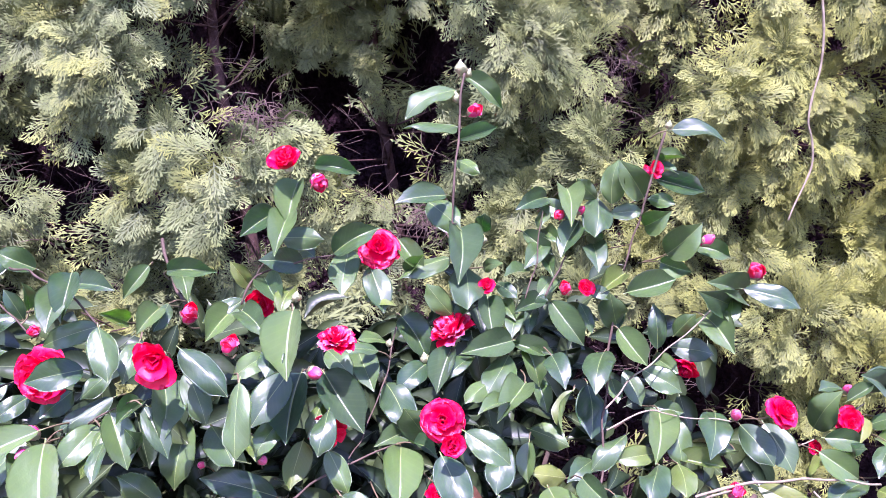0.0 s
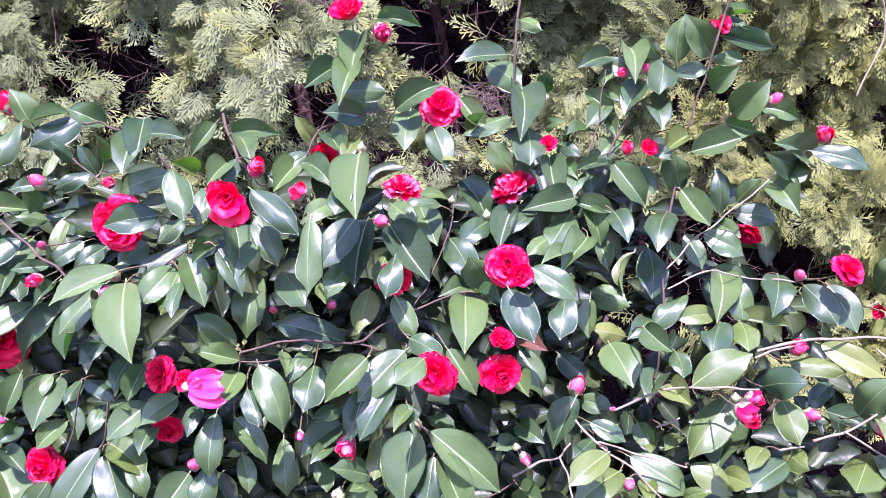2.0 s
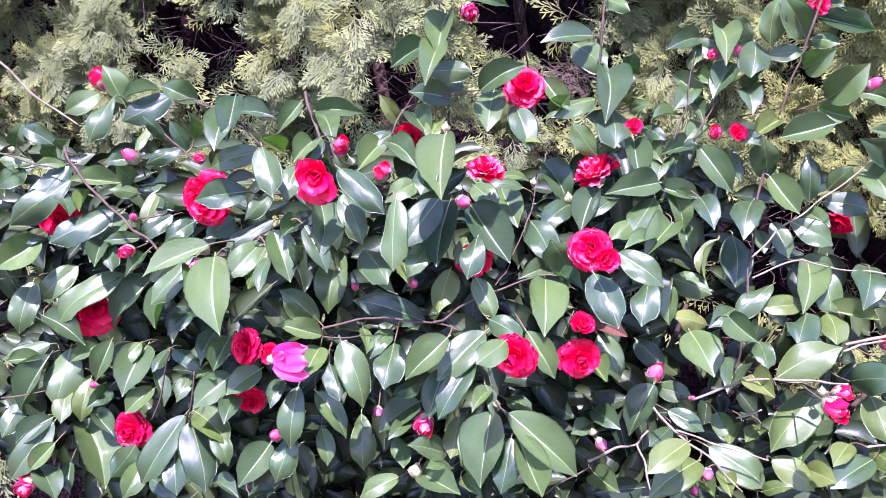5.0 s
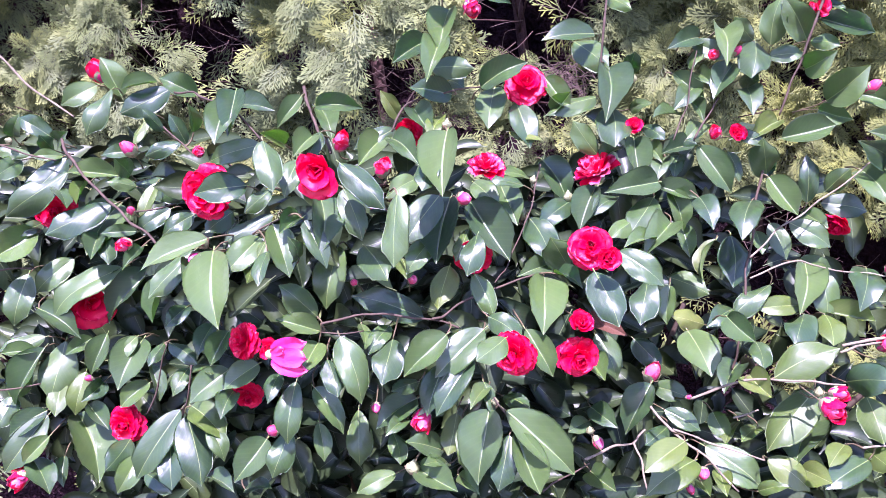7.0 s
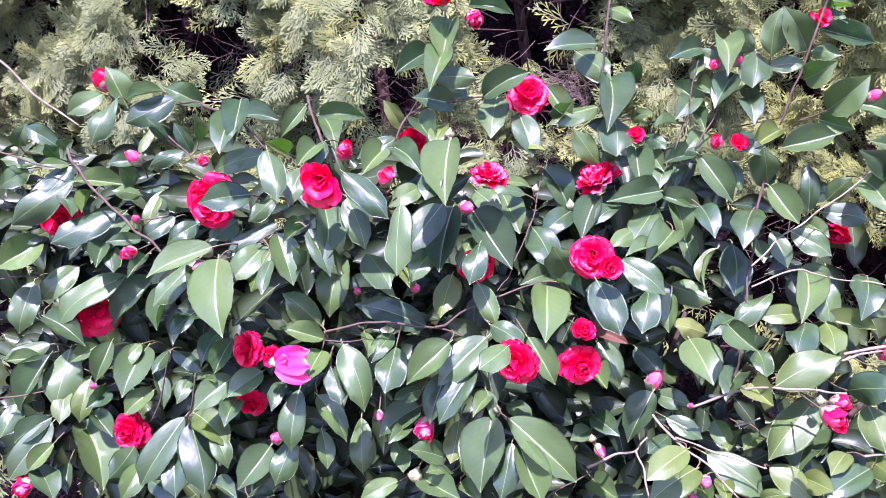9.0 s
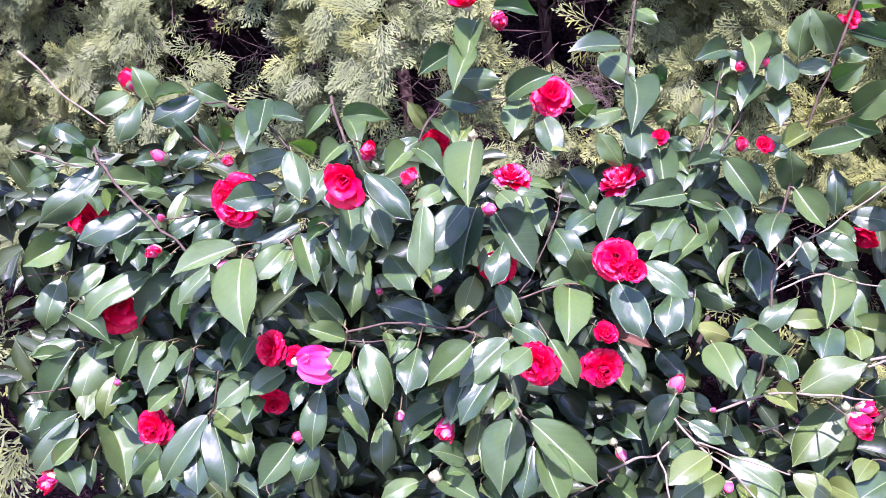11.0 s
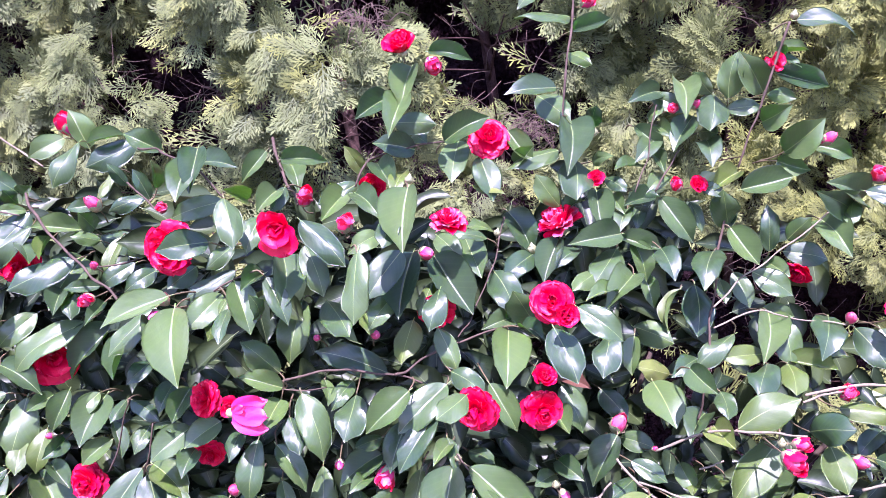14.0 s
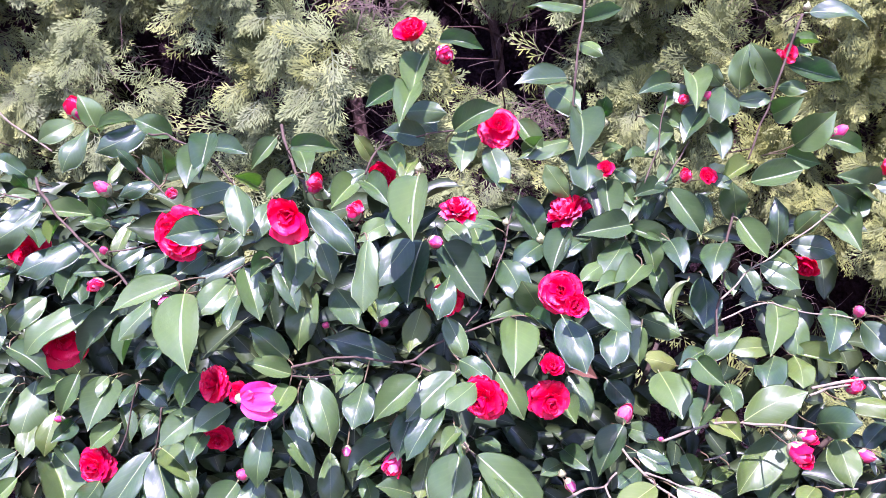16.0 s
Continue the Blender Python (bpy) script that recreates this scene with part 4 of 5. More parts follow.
loose_flower((0.045, 1.110, 1.196), (0.12, -0.85, -0.51), 0.052)
bud((0.325, 1.188, 0.994), (0.20, -0.50, 0.84), 0.033)
opening_bud((0.488, 0.953, 1.046), (0.30, -0.95, -0.07), 0.040)
opening_bud((0.534, 1.030, 1.031), (0.65, -0.71, 0.29), 0.029)
green_bud((0.514, 1.043, 1.028), (-0.19, -0.21, 0.96), 0.014)
bud((0.367, 1.043, 0.905), (-0.21, -0.98, 0.03), 0.022)
bud((0.344, 1.024, 0.892), (0.00, -1.00, 0.03), 0.015)
bud((0.230, 1.105, 0.920), (0.21, -0.93, -0.30), 0.021)
green_bud((0.211, 1.071, 0.957), (-0.19, -0.21, 0.96), 0.012)
bud((0.031, 1.098, 1.284), (0.52, -0.86, -0.00), 0.024)
green_bud((0.128, 1.254, 1.229), (0.18, -0.17, 0.97), 0.018)
green_bud((0.192, 1.225, 1.263), (-0.17, -0.14, 0.98), 0.016)
green_bud((0.009, 1.142, 1.379), (0.09, -0.18, 0.98), 0.014)
green_bud((0.289, 1.276, 1.434), (-0.00, -0.22, 0.98), 0.016)
green_bud((0.139, 1.229, 1.287), (0.17, -0.14, 0.98), 0.012)
green_bud((-0.037, 1.007, 0.936), (0.17, -0.14, 0.98), 0.021)
green_bud((0.070, 0.982, 1.043), (-0.00, -0.26, 0.96), 0.010)
bud((-0.118, 1.090, 1.169), (-0.31, -0.85, 0.42), 0.013)
bud((-0.560, 1.232, 0.967), (-0.31, -0.85, 0.42), 0.014)
bud((-0.087, 1.034, 1.010), (0.00, -0.98, -0.17), 0.017)
bud((-0.037, 1.066, 1.180), (0.22, -0.92, 0.34), 0.017)
opening_bud((-0.340, 1.170, 1.337), (0.00, -0.89, 0.45), 0.022)
green_bud((-0.687, 1.325, 1.334), (-0.40, -0.82, 0.41), 0.012)
bud((0.369, 1.141, 0.975), (0.41, -0.69, 0.59), 0.011)
opening_bud((0.653, 1.146, 1.057), (0.21, -0.68, 0.70), 0.034)
opening_bud((0.788, 1.364, 1.353), (-0.21, -0.82, 0.53), 0.040)
full_flower((0.734, 1.163, 1.172), (0.35, -0.72, 0.60), 0.054)
bud((0.690, 1.223, 1.149), (-0.39, -0.69, 0.61), 0.023)
cup_flower((0.867, 1.292, 1.060), (-0.13, -0.99, 0.04), 0.030)
full_flower((0.897, 1.237, 1.123), (0.07, -0.99, 0.13), 0.049)
bud((0.900, 1.253, 1.171), (-0.09, -0.70, 0.70), 0.021)
opening_bud((0.289, 1.356, 1.632), (0.56, -0.65, 0.51), 0.030)
green_bud((0.270, 1.369, 1.701), (-0.08, -0.14, 0.99), 0.022)
green_bud((0.283, 1.373, 1.693), (0.40, -0.25, 0.88), 0.015)
green_bud((0.261, 1.357, 1.654), (-0.25, -0.18, 0.95), 0.017)
cup_flower((0.570, 1.296, 1.538), (0.19, -0.95, 0.23), 0.028)
green_bud((0.590, 1.287, 1.607), (0.05, -0.16, 0.99), 0.013)
bud((0.670, 1.121, 0.957), (0.40, -0.88, 0.27), 0.027)
opening_bud((0.742, 1.056, 0.966), (0.53, -0.76, -0.37), 0.043)

# leaves of the outer crown
leaf((-0.663, 1.632, 1.402), (-0.719, 1.594, 1.370), 0.047, -36)
leaf((-0.623, 1.649, 1.380), (-0.654, 1.646, 1.458), 0.050, 10)
leaf((-0.608, 1.563, 1.399), (-0.650, 1.520, 1.323), 0.046, -3)
leaf((-0.472, 1.476, 1.405), (-0.552, 1.442, 1.367), 0.052, -35)
leaf((-0.491, 1.472, 1.417), (-0.550, 1.452, 1.405), 0.028, -14)
leaf((-0.358, 1.245, 1.411), (-0.409, 1.236, 1.439), 0.037, -26)
leaf((-0.276, 1.094, 1.415), (-0.281, 1.036, 1.367), 0.041, -7)
leaf((-0.264, 1.093, 1.427), (-0.267, 1.044, 1.380), 0.037, -4)
leaf((-0.277, 1.151, 1.403), (-0.222, 1.116, 1.403), 0.032, 13)
leaf((-0.208, 1.264, 1.408), (-0.242, 1.238, 1.366), 0.027, -21)
leaf((-0.378, 1.240, 1.339), (-0.396, 1.226, 1.386), 0.025, -3)
leaf((-0.354, 1.200, 1.362), (-0.349, 1.167, 1.404), 0.022, 155)
leaf((-0.443, 1.335, 1.348), (-0.463, 1.308, 1.385), 0.023, -34)
leaf((-0.471, 1.351, 1.367), (-0.494, 1.325, 1.322), 0.027, 15, "fresh")
leaf((-0.650, 1.403, 1.327), (-0.703, 1.394, 1.366), 0.035, -15)
leaf((-0.715, 1.397, 1.332), (-0.684, 1.359, 1.369), 0.030, 95)
leaf((-0.652, 1.418, 1.319), (-0.614, 1.369, 1.343), 0.032, 71)
leaf((-0.646, 1.390, 1.310), (-0.644, 1.346, 1.338), 0.027, -127)
leaf((-0.404, 1.300, 1.335), (-0.457, 1.279, 1.317), 0.027, -28)
leaf((-0.491, 1.342, 1.315), (-0.543, 1.326, 1.311), 0.027, -26)
leaf((-0.239, 1.112, 1.355), (-0.305, 1.089, 1.337), 0.034, -31)
leaf((-0.216, 1.152, 1.350), (-0.241, 1.111, 1.371), 0.024, -58, "fresh")
leaf((-0.664, 1.344, 1.309), (-0.716, 1.331, 1.319), 0.023, -27)
leaf((-0.609, 1.338, 1.307), (-0.647, 1.311, 1.312), 0.021, -29)
leaf((-0.602, 1.335, 1.304), (-0.661, 1.294, 1.242), 0.053, -31)
leaf((-0.596, 1.321, 1.284), (-0.693, 1.287, 1.219), 0.050, -31)
leaf((-0.682, 1.348, 1.299), (-0.703, 1.297, 1.279), 0.038, -46)
leaf((-0.617, 1.318, 1.262), (-0.579, 1.266, 1.238), 0.033, -34)
leaf((-0.570, 1.331, 1.264), (-0.570, 1.280, 1.239), 0.024, 11, "fresh")
leaf((-0.534, 1.363, 1.223), (-0.557, 1.268, 1.166), 0.071, -21)
leaf((-0.524, 1.299, 1.235), (-0.618, 1.260, 1.198), 0.053, -17)
leaf((-0.518, 1.325, 1.278), (-0.594, 1.307, 1.290), 0.034, -19)
leaf((-0.505, 1.345, 1.276), (-0.511, 1.300, 1.309), 0.036, -100)
leaf((-0.503, 1.361, 1.261), (-0.412, 1.334, 1.239), 0.045, 19)
leaf((-0.456, 1.321, 1.266), (-0.475, 1.291, 1.212), 0.028, 0, "fresh")
leaf((-0.491, 1.326, 1.260), (-0.528, 1.299, 1.274), 0.026, -33)
leaf((-0.480, 1.281, 1.196), (-0.532, 1.266, 1.196), 0.023, -26)
leaf((-0.663, 1.331, 1.185), (-0.723, 1.285, 1.148), 0.055, -37)
leaf((-0.662, 1.352, 1.193), (-0.678, 1.307, 1.185), 0.027, -37)
leaf((-0.515, 1.297, 1.132), (-0.626, 1.260, 1.067), 0.057, -4)
leaf((-0.620, 1.360, 1.130), (-0.677, 1.326, 1.082), 0.046, -27)
leaf((-0.478, 1.324, 1.120), (-0.546, 1.278, 1.049), 0.053, -1)
leaf((-0.300, 1.042, 1.243), (-0.379, 1.010, 1.212), 0.039, -7)
leaf((-0.330, 1.083, 1.217), (-0.387, 1.046, 1.163), 0.040, -5)
leaf((-0.377, 1.129, 1.170), (-0.400, 1.095, 1.109), 0.030, 20)
leaf((-0.293, 1.042, 1.226), (-0.275, 0.965, 1.151), 0.063, 5)
leaf((-0.235, 1.057, 1.241), (-0.272, 1.015, 1.205), 0.041, -18)
leaf((-0.228, 1.109, 1.260), (-0.292, 1.080, 1.228), 0.032, -11)
leaf((-0.214, 1.040, 1.262), (-0.189, 1.007, 1.202), 0.042, -13)
leaf((-0.259, 1.097, 1.302), (-0.318, 1.061, 1.299), 0.044, -31)
leaf((-0.298, 1.173, 1.251), (-0.326, 1.126, 1.232), 0.036, -25)
leaf((-0.355, 1.172, 1.246), (-0.391, 1.140, 1.225), 0.032, -26)
leaf((-0.221, 1.039, 1.369), (-0.202, 0.996, 1.315), 0.039, -16)
leaf((-0.186, 1.086, 1.338), (-0.199, 1.043, 1.300), 0.033, -7)
leaf((-0.231, 1.122, 1.293), (-0.260, 1.082, 1.270), 0.026, -22)
leaf((-0.691, 1.341, 1.108), (-0.708, 1.300, 1.032), 0.052, -17)
leaf((-0.651, 1.283, 1.067), (-0.578, 1.254, 1.033), 0.042, -1)
leaf((-0.546, 1.297, 1.187), (-0.540, 1.241, 1.160), 0.037, -13)
leaf((-0.535, 1.293, 1.186), (-0.516, 1.243, 1.156), 0.029, 1)
leaf((-0.464, 1.251, 1.178), (-0.478, 1.205, 1.159), 0.023, -17)
leaf((-0.430, 1.301, 1.228), (-0.479, 1.277, 1.197), 0.035, -27)
leaf((-0.321, 1.048, 1.209), (-0.315, 0.993, 1.195), 0.024, -3)
leaf((-0.373, 1.168, 1.109), (-0.394, 1.126, 1.093), 0.029, -20)
leaf((-0.225, 1.044, 1.240), (-0.249, 1.017, 1.191), 0.030, 11, "fresh")
leaf((-0.221, 1.030, 1.229), (-0.226, 0.984, 1.197), 0.024, 15)
leaf((-0.166, 1.064, 1.129), (-0.208, 1.036, 1.182), 0.043, -20)
leaf((-0.161, 1.051, 1.113), (-0.217, 1.041, 1.135), 0.030, -16)
leaf((-0.653, 1.295, 1.014), (-0.722, 1.270, 0.998), 0.034, -23)
leaf((-0.660, 1.278, 0.995), (-0.712, 1.262, 0.997), 0.026, -13)
leaf((-0.625, 1.305, 1.002), (-0.633, 1.241, 0.925), 0.063, -12)
leaf((-0.651, 1.285, 0.999), (-0.694, 1.237, 0.919), 0.046, -5)
leaf((-0.542, 1.276, 1.026), (-0.564, 1.243, 0.969), 0.037, -15)
leaf((-0.487, 1.285, 1.014), (-0.506, 1.208, 0.961), 0.062, -15)
leaf((-0.492, 1.270, 1.023), (-0.521, 1.239, 0.996), 0.032, -20)
leaf((-0.571, 1.286, 1.015), (-0.607, 1.258, 0.998), 0.027, -23)
leaf((-0.438, 1.240, 1.023), (-0.449, 1.194, 1.005), 0.023, -16)
leaf((-0.403, 1.165, 1.053), (-0.354, 1.131, 1.035), 0.029, -12)
leaf((-0.456, 1.218, 0.997), (-0.433, 1.191, 0.948), 0.025, -33)
leaf((-0.466, 1.239, 0.957), (-0.509, 1.214, 0.925), 0.036, -19)
leaf((-0.298, 1.094, 1.040), (-0.347, 1.060, 1.005), 0.044, -16)
leaf((-0.249, 1.064, 1.061), (-0.291, 1.033, 1.037), 0.037, -15)
leaf((-0.291, 1.086, 1.011), (-0.298, 1.037, 0.994), 0.034, -9)
leaf((-0.298, 1.106, 1.093), (-0.319, 1.078, 1.052), 0.033, -10)
leaf((-0.324, 1.125, 1.096), (-0.339, 1.086, 1.065), 0.031, -10)
leaf((-0.378, 1.163, 1.013), (-0.390, 1.121, 0.990), 0.029, -11)
leaf((-0.356, 1.125, 1.034), (-0.318, 1.074, 1.045), 0.032, -28)
leaf((-0.386, 1.137, 0.958), (-0.447, 1.096, 0.866), 0.051, -9)
leaf((-0.373, 1.124, 0.954), (-0.343, 1.076, 0.867), 0.058, -24)
leaf((-0.367, 1.130, 0.967), (-0.305, 1.075, 0.943), 0.048, -6, "fresh")
leaf((-0.332, 1.090, 0.957), (-0.304, 1.065, 0.914), 0.032, -16)
leaf((-0.640, 1.246, 0.905), (-0.695, 1.219, 0.873), 0.041, -21)
leaf((-0.636, 1.238, 0.900), (-0.693, 1.189, 0.824), 0.052, -20)
leaf((-0.608, 1.282, 0.882), (-0.547, 1.206, 0.806), 0.079, -24)
leaf((-0.625, 1.213, 0.876), (-0.663, 1.188, 0.840), 0.031, -20)
leaf((-0.623, 1.271, 0.943), (-0.619, 1.226, 0.904), 0.038, -9, "fresh")
leaf((-0.581, 1.270, 0.962), (-0.593, 1.236, 0.901), 0.038, -12, "fresh")
leaf((-0.552, 1.268, 0.945), (-0.571, 1.226, 0.932), 0.032, -37)
leaf((-0.577, 1.258, 0.909), (-0.534, 1.225, 0.880), 0.033, -14)
leaf((-0.676, 1.279, 0.970), (-0.701, 1.249, 0.923), 0.039, -20)
leaf((-0.695, 1.256, 0.925), (-0.715, 1.221, 0.882), 0.038, -24)
leaf((-0.496, 1.213, 0.871), (-0.516, 1.158, 0.847), 0.043, -31)
leaf((-0.473, 1.177, 0.860), (-0.491, 1.132, 0.823), 0.041, -26)
leaf((-0.399, 1.118, 0.911), (-0.390, 1.081, 0.857), 0.041, 2)
leaf((-0.454, 1.155, 0.843), (-0.405, 1.121, 0.830), 0.031, -7)
leaf((-0.662, 1.222, 0.831), (-0.605, 1.153, 0.811), 0.049, -24)
leaf((-0.619, 1.242, 0.825), (-0.610, 1.205, 0.790), 0.025, -5)
leaf((-0.347, 1.108, 0.866), (-0.297, 1.071, 0.864), 0.028, -23)
leaf((-0.243, 1.062, 0.949), (-0.281, 1.016, 0.910), 0.046, -12)
leaf((-0.205, 1.038, 0.975), (-0.228, 1.006, 0.920), 0.039, -3)
leaf((-0.282, 1.077, 0.861), (-0.236, 1.037, 0.888), 0.031, -13)
leaf((-0.194, 1.039, 1.045), (-0.204, 0.999, 0.974), 0.039, 3)
leaf((-0.220, 1.058, 1.049), (-0.227, 1.009, 1.032), 0.026, -5)
leaf((-0.123, 1.015, 1.345), (-0.066, 0.983, 1.295), 0.039, 6)
leaf((-0.157, 1.079, 1.286), (-0.147, 1.008, 1.238), 0.048, -21)
leaf((-0.124, 1.056, 1.305), (-0.098, 1.024, 1.246), 0.038, -7)
leaf((-0.051, 0.967, 1.315), (-0.057, 0.926, 1.238), 0.042, 28)
leaf((-0.001, 1.064, 1.295), (-0.046, 1.019, 1.242), 0.048, -8)
leaf((0.014, 1.093, 1.286), (-0.005, 1.036, 1.210), 0.056, 8)
leaf((0.043, 1.152, 1.268), (0.095, 1.093, 1.198), 0.060, 8)
leaf((0.009, 1.042, 1.380), (0.003, 0.976, 1.310), 0.053, 13)
leaf((-0.013, 1.024, 1.351), (-0.022, 0.971, 1.321), 0.034, 6)
leaf((-0.031, 1.088, 1.313), (-0.067, 1.045, 1.299), 0.032, -23)
leaf((0.048, 1.187, 1.291), (0.080, 1.136, 1.267), 0.037, 15)
leaf((0.092, 1.247, 1.275), (0.113, 1.183, 1.230), 0.046, 3)
leaf((0.131, 1.199, 1.235), (0.156, 1.123, 1.192), 0.054, 7)
leaf((0.195, 1.225, 1.255), (0.144, 1.177, 1.229), 0.041, -11)
leaf((0.169, 1.359, 1.297), (0.205, 1.302, 1.240), 0.051, 11)
leaf((0.185, 1.142, 1.174), (0.153, 1.082, 1.229), 0.048, -80)
leaf((0.145, 1.110, 1.170), (0.137, 1.026, 1.122), 0.058, -10)
leaf((0.163, 1.114, 1.174), (0.189, 1.067, 1.174), 0.026, 3)
leaf((0.013, 1.110, 1.187), (-0.004, 1.056, 1.144), 0.042, 7, "fresh")
leaf((0.047, 1.076, 1.185), (0.072, 1.047, 1.135), 0.033, 2)
leaf((-0.023, 1.105, 1.112), (-0.119, 1.089, 1.153), 0.045, -19)
leaf((-0.150, 1.189, 1.196), (-0.168, 1.144, 1.114), 0.051, 1)
leaf((-0.103, 1.091, 1.221), (-0.068, 1.015, 1.199), 0.049, 3)
leaf((-0.011, 1.070, 1.234), (-0.043, 1.028, 1.203), 0.036, -8)
leaf((0.040, 1.126, 1.237), (0.020, 1.082, 1.203), 0.026, 6, "fresh")
leaf((0.049, 1.061, 1.244), (0.033, 1.019, 1.202), 0.035, 8)
leaf((-0.054, 1.104, 1.201), (-0.044, 1.049, 1.189), 0.025, -8, "fresh")
leaf((0.063, 1.034, 1.139), (0.102, 0.993, 1.125), 0.036, 15)
leaf((-0.181, 1.063, 1.266), (-0.202, 1.014, 1.255), 0.027, -11)
leaf((-0.174, 1.038, 1.268), (-0.142, 1.007, 1.213), 0.032, -6)
leaf((-0.186, 1.033, 1.213), (-0.181, 0.992, 1.254), 0.027, -151)
leaf((0.162, 1.165, 1.176), (0.113, 1.123, 1.172), 0.036, -19)
leaf((0.235, 1.238, 1.274), (0.206, 1.194, 1.216), 0.043, 10)
leaf((0.133, 1.238, 1.289), (0.092, 1.197, 1.303), 0.028, -3)
leaf((0.121, 1.193, 1.285), (0.066, 1.172, 1.294), 0.025, -1)
leaf((-0.200, 1.350, 1.386), (-0.125, 1.331, 1.387), 0.034, 33)
leaf((-0.217, 1.518, 1.369), (-0.187, 1.445, 1.326), 0.047, -4)
leaf((-0.067, 1.198, 1.366), (-0.122, 1.174, 1.341), 0.038, -27)
leaf((-0.060, 1.229, 1.377), (-0.085, 1.207, 1.420), 0.026, -34, "fresh")
leaf((-0.037, 1.201, 1.394), (-0.011, 1.141, 1.365), 0.039, 9)
leaf((0.005, 1.180, 1.387), (-0.015, 1.128, 1.359), 0.027, 13, "fresh")
leaf((0.013, 1.220, 1.530), (-0.001, 1.161, 1.473), 0.043, 5)
leaf((-0.018, 1.204, 1.489), (-0.066, 1.167, 1.459), 0.037, -27)
leaf((-0.000, 1.181, 1.491), (-0.018, 1.124, 1.445), 0.040, -1)
leaf((-0.011, 1.204, 1.452), (0.046, 1.173, 1.453), 0.037, 38)
leaf((0.017, 1.196, 1.415), (-0.041, 1.165, 1.427), 0.039, -40)
leaf((0.013, 1.250, 1.432), (0.033, 1.194, 1.425), 0.033, 37)
leaf((0.060, 1.247, 1.422), (0.125, 1.237, 1.461), 0.043, 31)
leaf((0.083, 1.290, 1.419), (0.069, 1.210, 1.367), 0.051, 11)
leaf((0.114, 1.261, 1.398), (0.131, 1.208, 1.338), 0.045, 1)
leaf((0.161, 1.300, 1.433), (0.197, 1.272, 1.386), 0.035, 19)
leaf((0.239, 1.289, 1.404), (0.155, 1.262, 1.381), 0.039, -2)
leaf((0.240, 1.337, 1.499), (0.156, 1.314, 1.491), 0.041, -16)
leaf((0.215, 1.370, 1.486), (0.258, 1.302, 1.448), 0.051, 29)
leaf((0.037, 1.226, 1.552), (0.098, 1.208, 1.543), 0.028, 33)
leaf((-0.067, 1.170, 1.356), (-0.032, 1.114, 1.334), 0.038, 15)
leaf((-0.082, 1.194, 1.353), (-0.113, 1.137, 1.322), 0.041, -16)
leaf((-0.175, 1.224, 1.359), (-0.187, 1.173, 1.333), 0.027, -11)
leaf((-0.186, 1.213, 1.354), (-0.206, 1.158, 1.331), 0.036, -20)
leaf((0.237, 1.251, 1.322), (0.198, 1.235, 1.373), 0.038, -37)
leaf((0.102, 1.237, 1.358), (0.149, 1.207, 1.351), 0.026, -4, "fresh")
leaf((0.176, 1.288, 1.382), (0.195, 1.252, 1.415), 0.025, 52)
leaf((0.260, 1.320, 1.447), (0.246, 1.223, 1.386), 0.060, -6)
leaf((0.265, 1.300, 1.390), (0.254, 1.199, 1.346), 0.059, -1)
leaf((0.299, 1.334, 1.438), (0.294, 1.292, 1.470), 0.030, 169)
leaf((0.296, 1.308, 1.385), (0.312, 1.259, 1.398), 0.024, 71)
leaf((0.406, 1.340, 1.492), (0.348, 1.293, 1.479), 0.037, -30)
leaf((0.391, 1.333, 1.486), (0.445, 1.311, 1.461), 0.033, 37)
leaf((0.442, 1.344, 1.505), (0.427, 1.263, 1.464), 0.047, 8)
leaf((0.494, 1.350, 1.488), (0.454, 1.320, 1.522), 0.032, -68)
leaf((0.500, 1.359, 1.488), (0.466, 1.261, 1.441), 0.056, -2)
leaf((0.508, 1.313, 1.482), (0.510, 1.299, 1.552), 0.046, -34)
leaf((0.563, 1.318, 1.492), (0.512, 1.283, 1.551), 0.048, -66)
leaf((0.589, 1.343, 1.552), (0.579, 1.288, 1.561), 0.026, 121)
leaf((0.590, 1.340, 1.540), (0.611, 1.296, 1.533), 0.023, 19)
leaf((0.587, 1.329, 1.521), (0.661, 1.302, 1.500), 0.039, 41)
leaf((0.576, 1.331, 1.488), (0.606, 1.294, 1.482), 0.028, 46)
leaf((0.510, 1.326, 1.464), (0.563, 1.312, 1.470), 0.030, 35)
leaf((0.560, 1.303, 1.446), (0.579, 1.249, 1.473), 0.044, 89)
leaf((0.603, 1.311, 1.398), (0.637, 1.260, 1.452), 0.057, 58)
leaf((0.665, 1.348, 1.406), (0.723, 1.325, 1.388), 0.038, 38)
leaf((0.599, 1.327, 1.382), (0.636, 1.286, 1.371), 0.037, 56)
leaf((0.521, 1.269, 1.344), (0.595, 1.253, 1.366), 0.046, 26)
leaf((0.535, 1.324, 1.364), (0.479, 1.283, 1.339), 0.036, -8, "fresh")
leaf((0.480, 1.326, 1.417), (0.467, 1.251, 1.388), 0.043, 13)
leaf((0.457, 1.325, 1.454), (0.412, 1.268, 1.406), 0.043, 7)
leaf((0.475, 1.345, 1.427), (0.485, 1.294, 1.429), 0.031, 65)
leaf((0.403, 1.334, 1.440), (0.414, 1.281, 1.426), 0.027, 37)
leaf((0.365, 1.325, 1.438), (0.408, 1.301, 1.403), 0.031, 31)
leaf((0.398, 1.318, 1.418), (0.354, 1.263, 1.393), 0.036, -7)
leaf((0.400, 1.333, 1.392), (0.402, 1.277, 1.375), 0.026, 15)
leaf((0.373, 1.305, 1.377), (0.321, 1.263, 1.379), 0.032, 8)
leaf((0.404, 1.344, 1.475), (0.382, 1.285, 1.451), 0.028, 29)
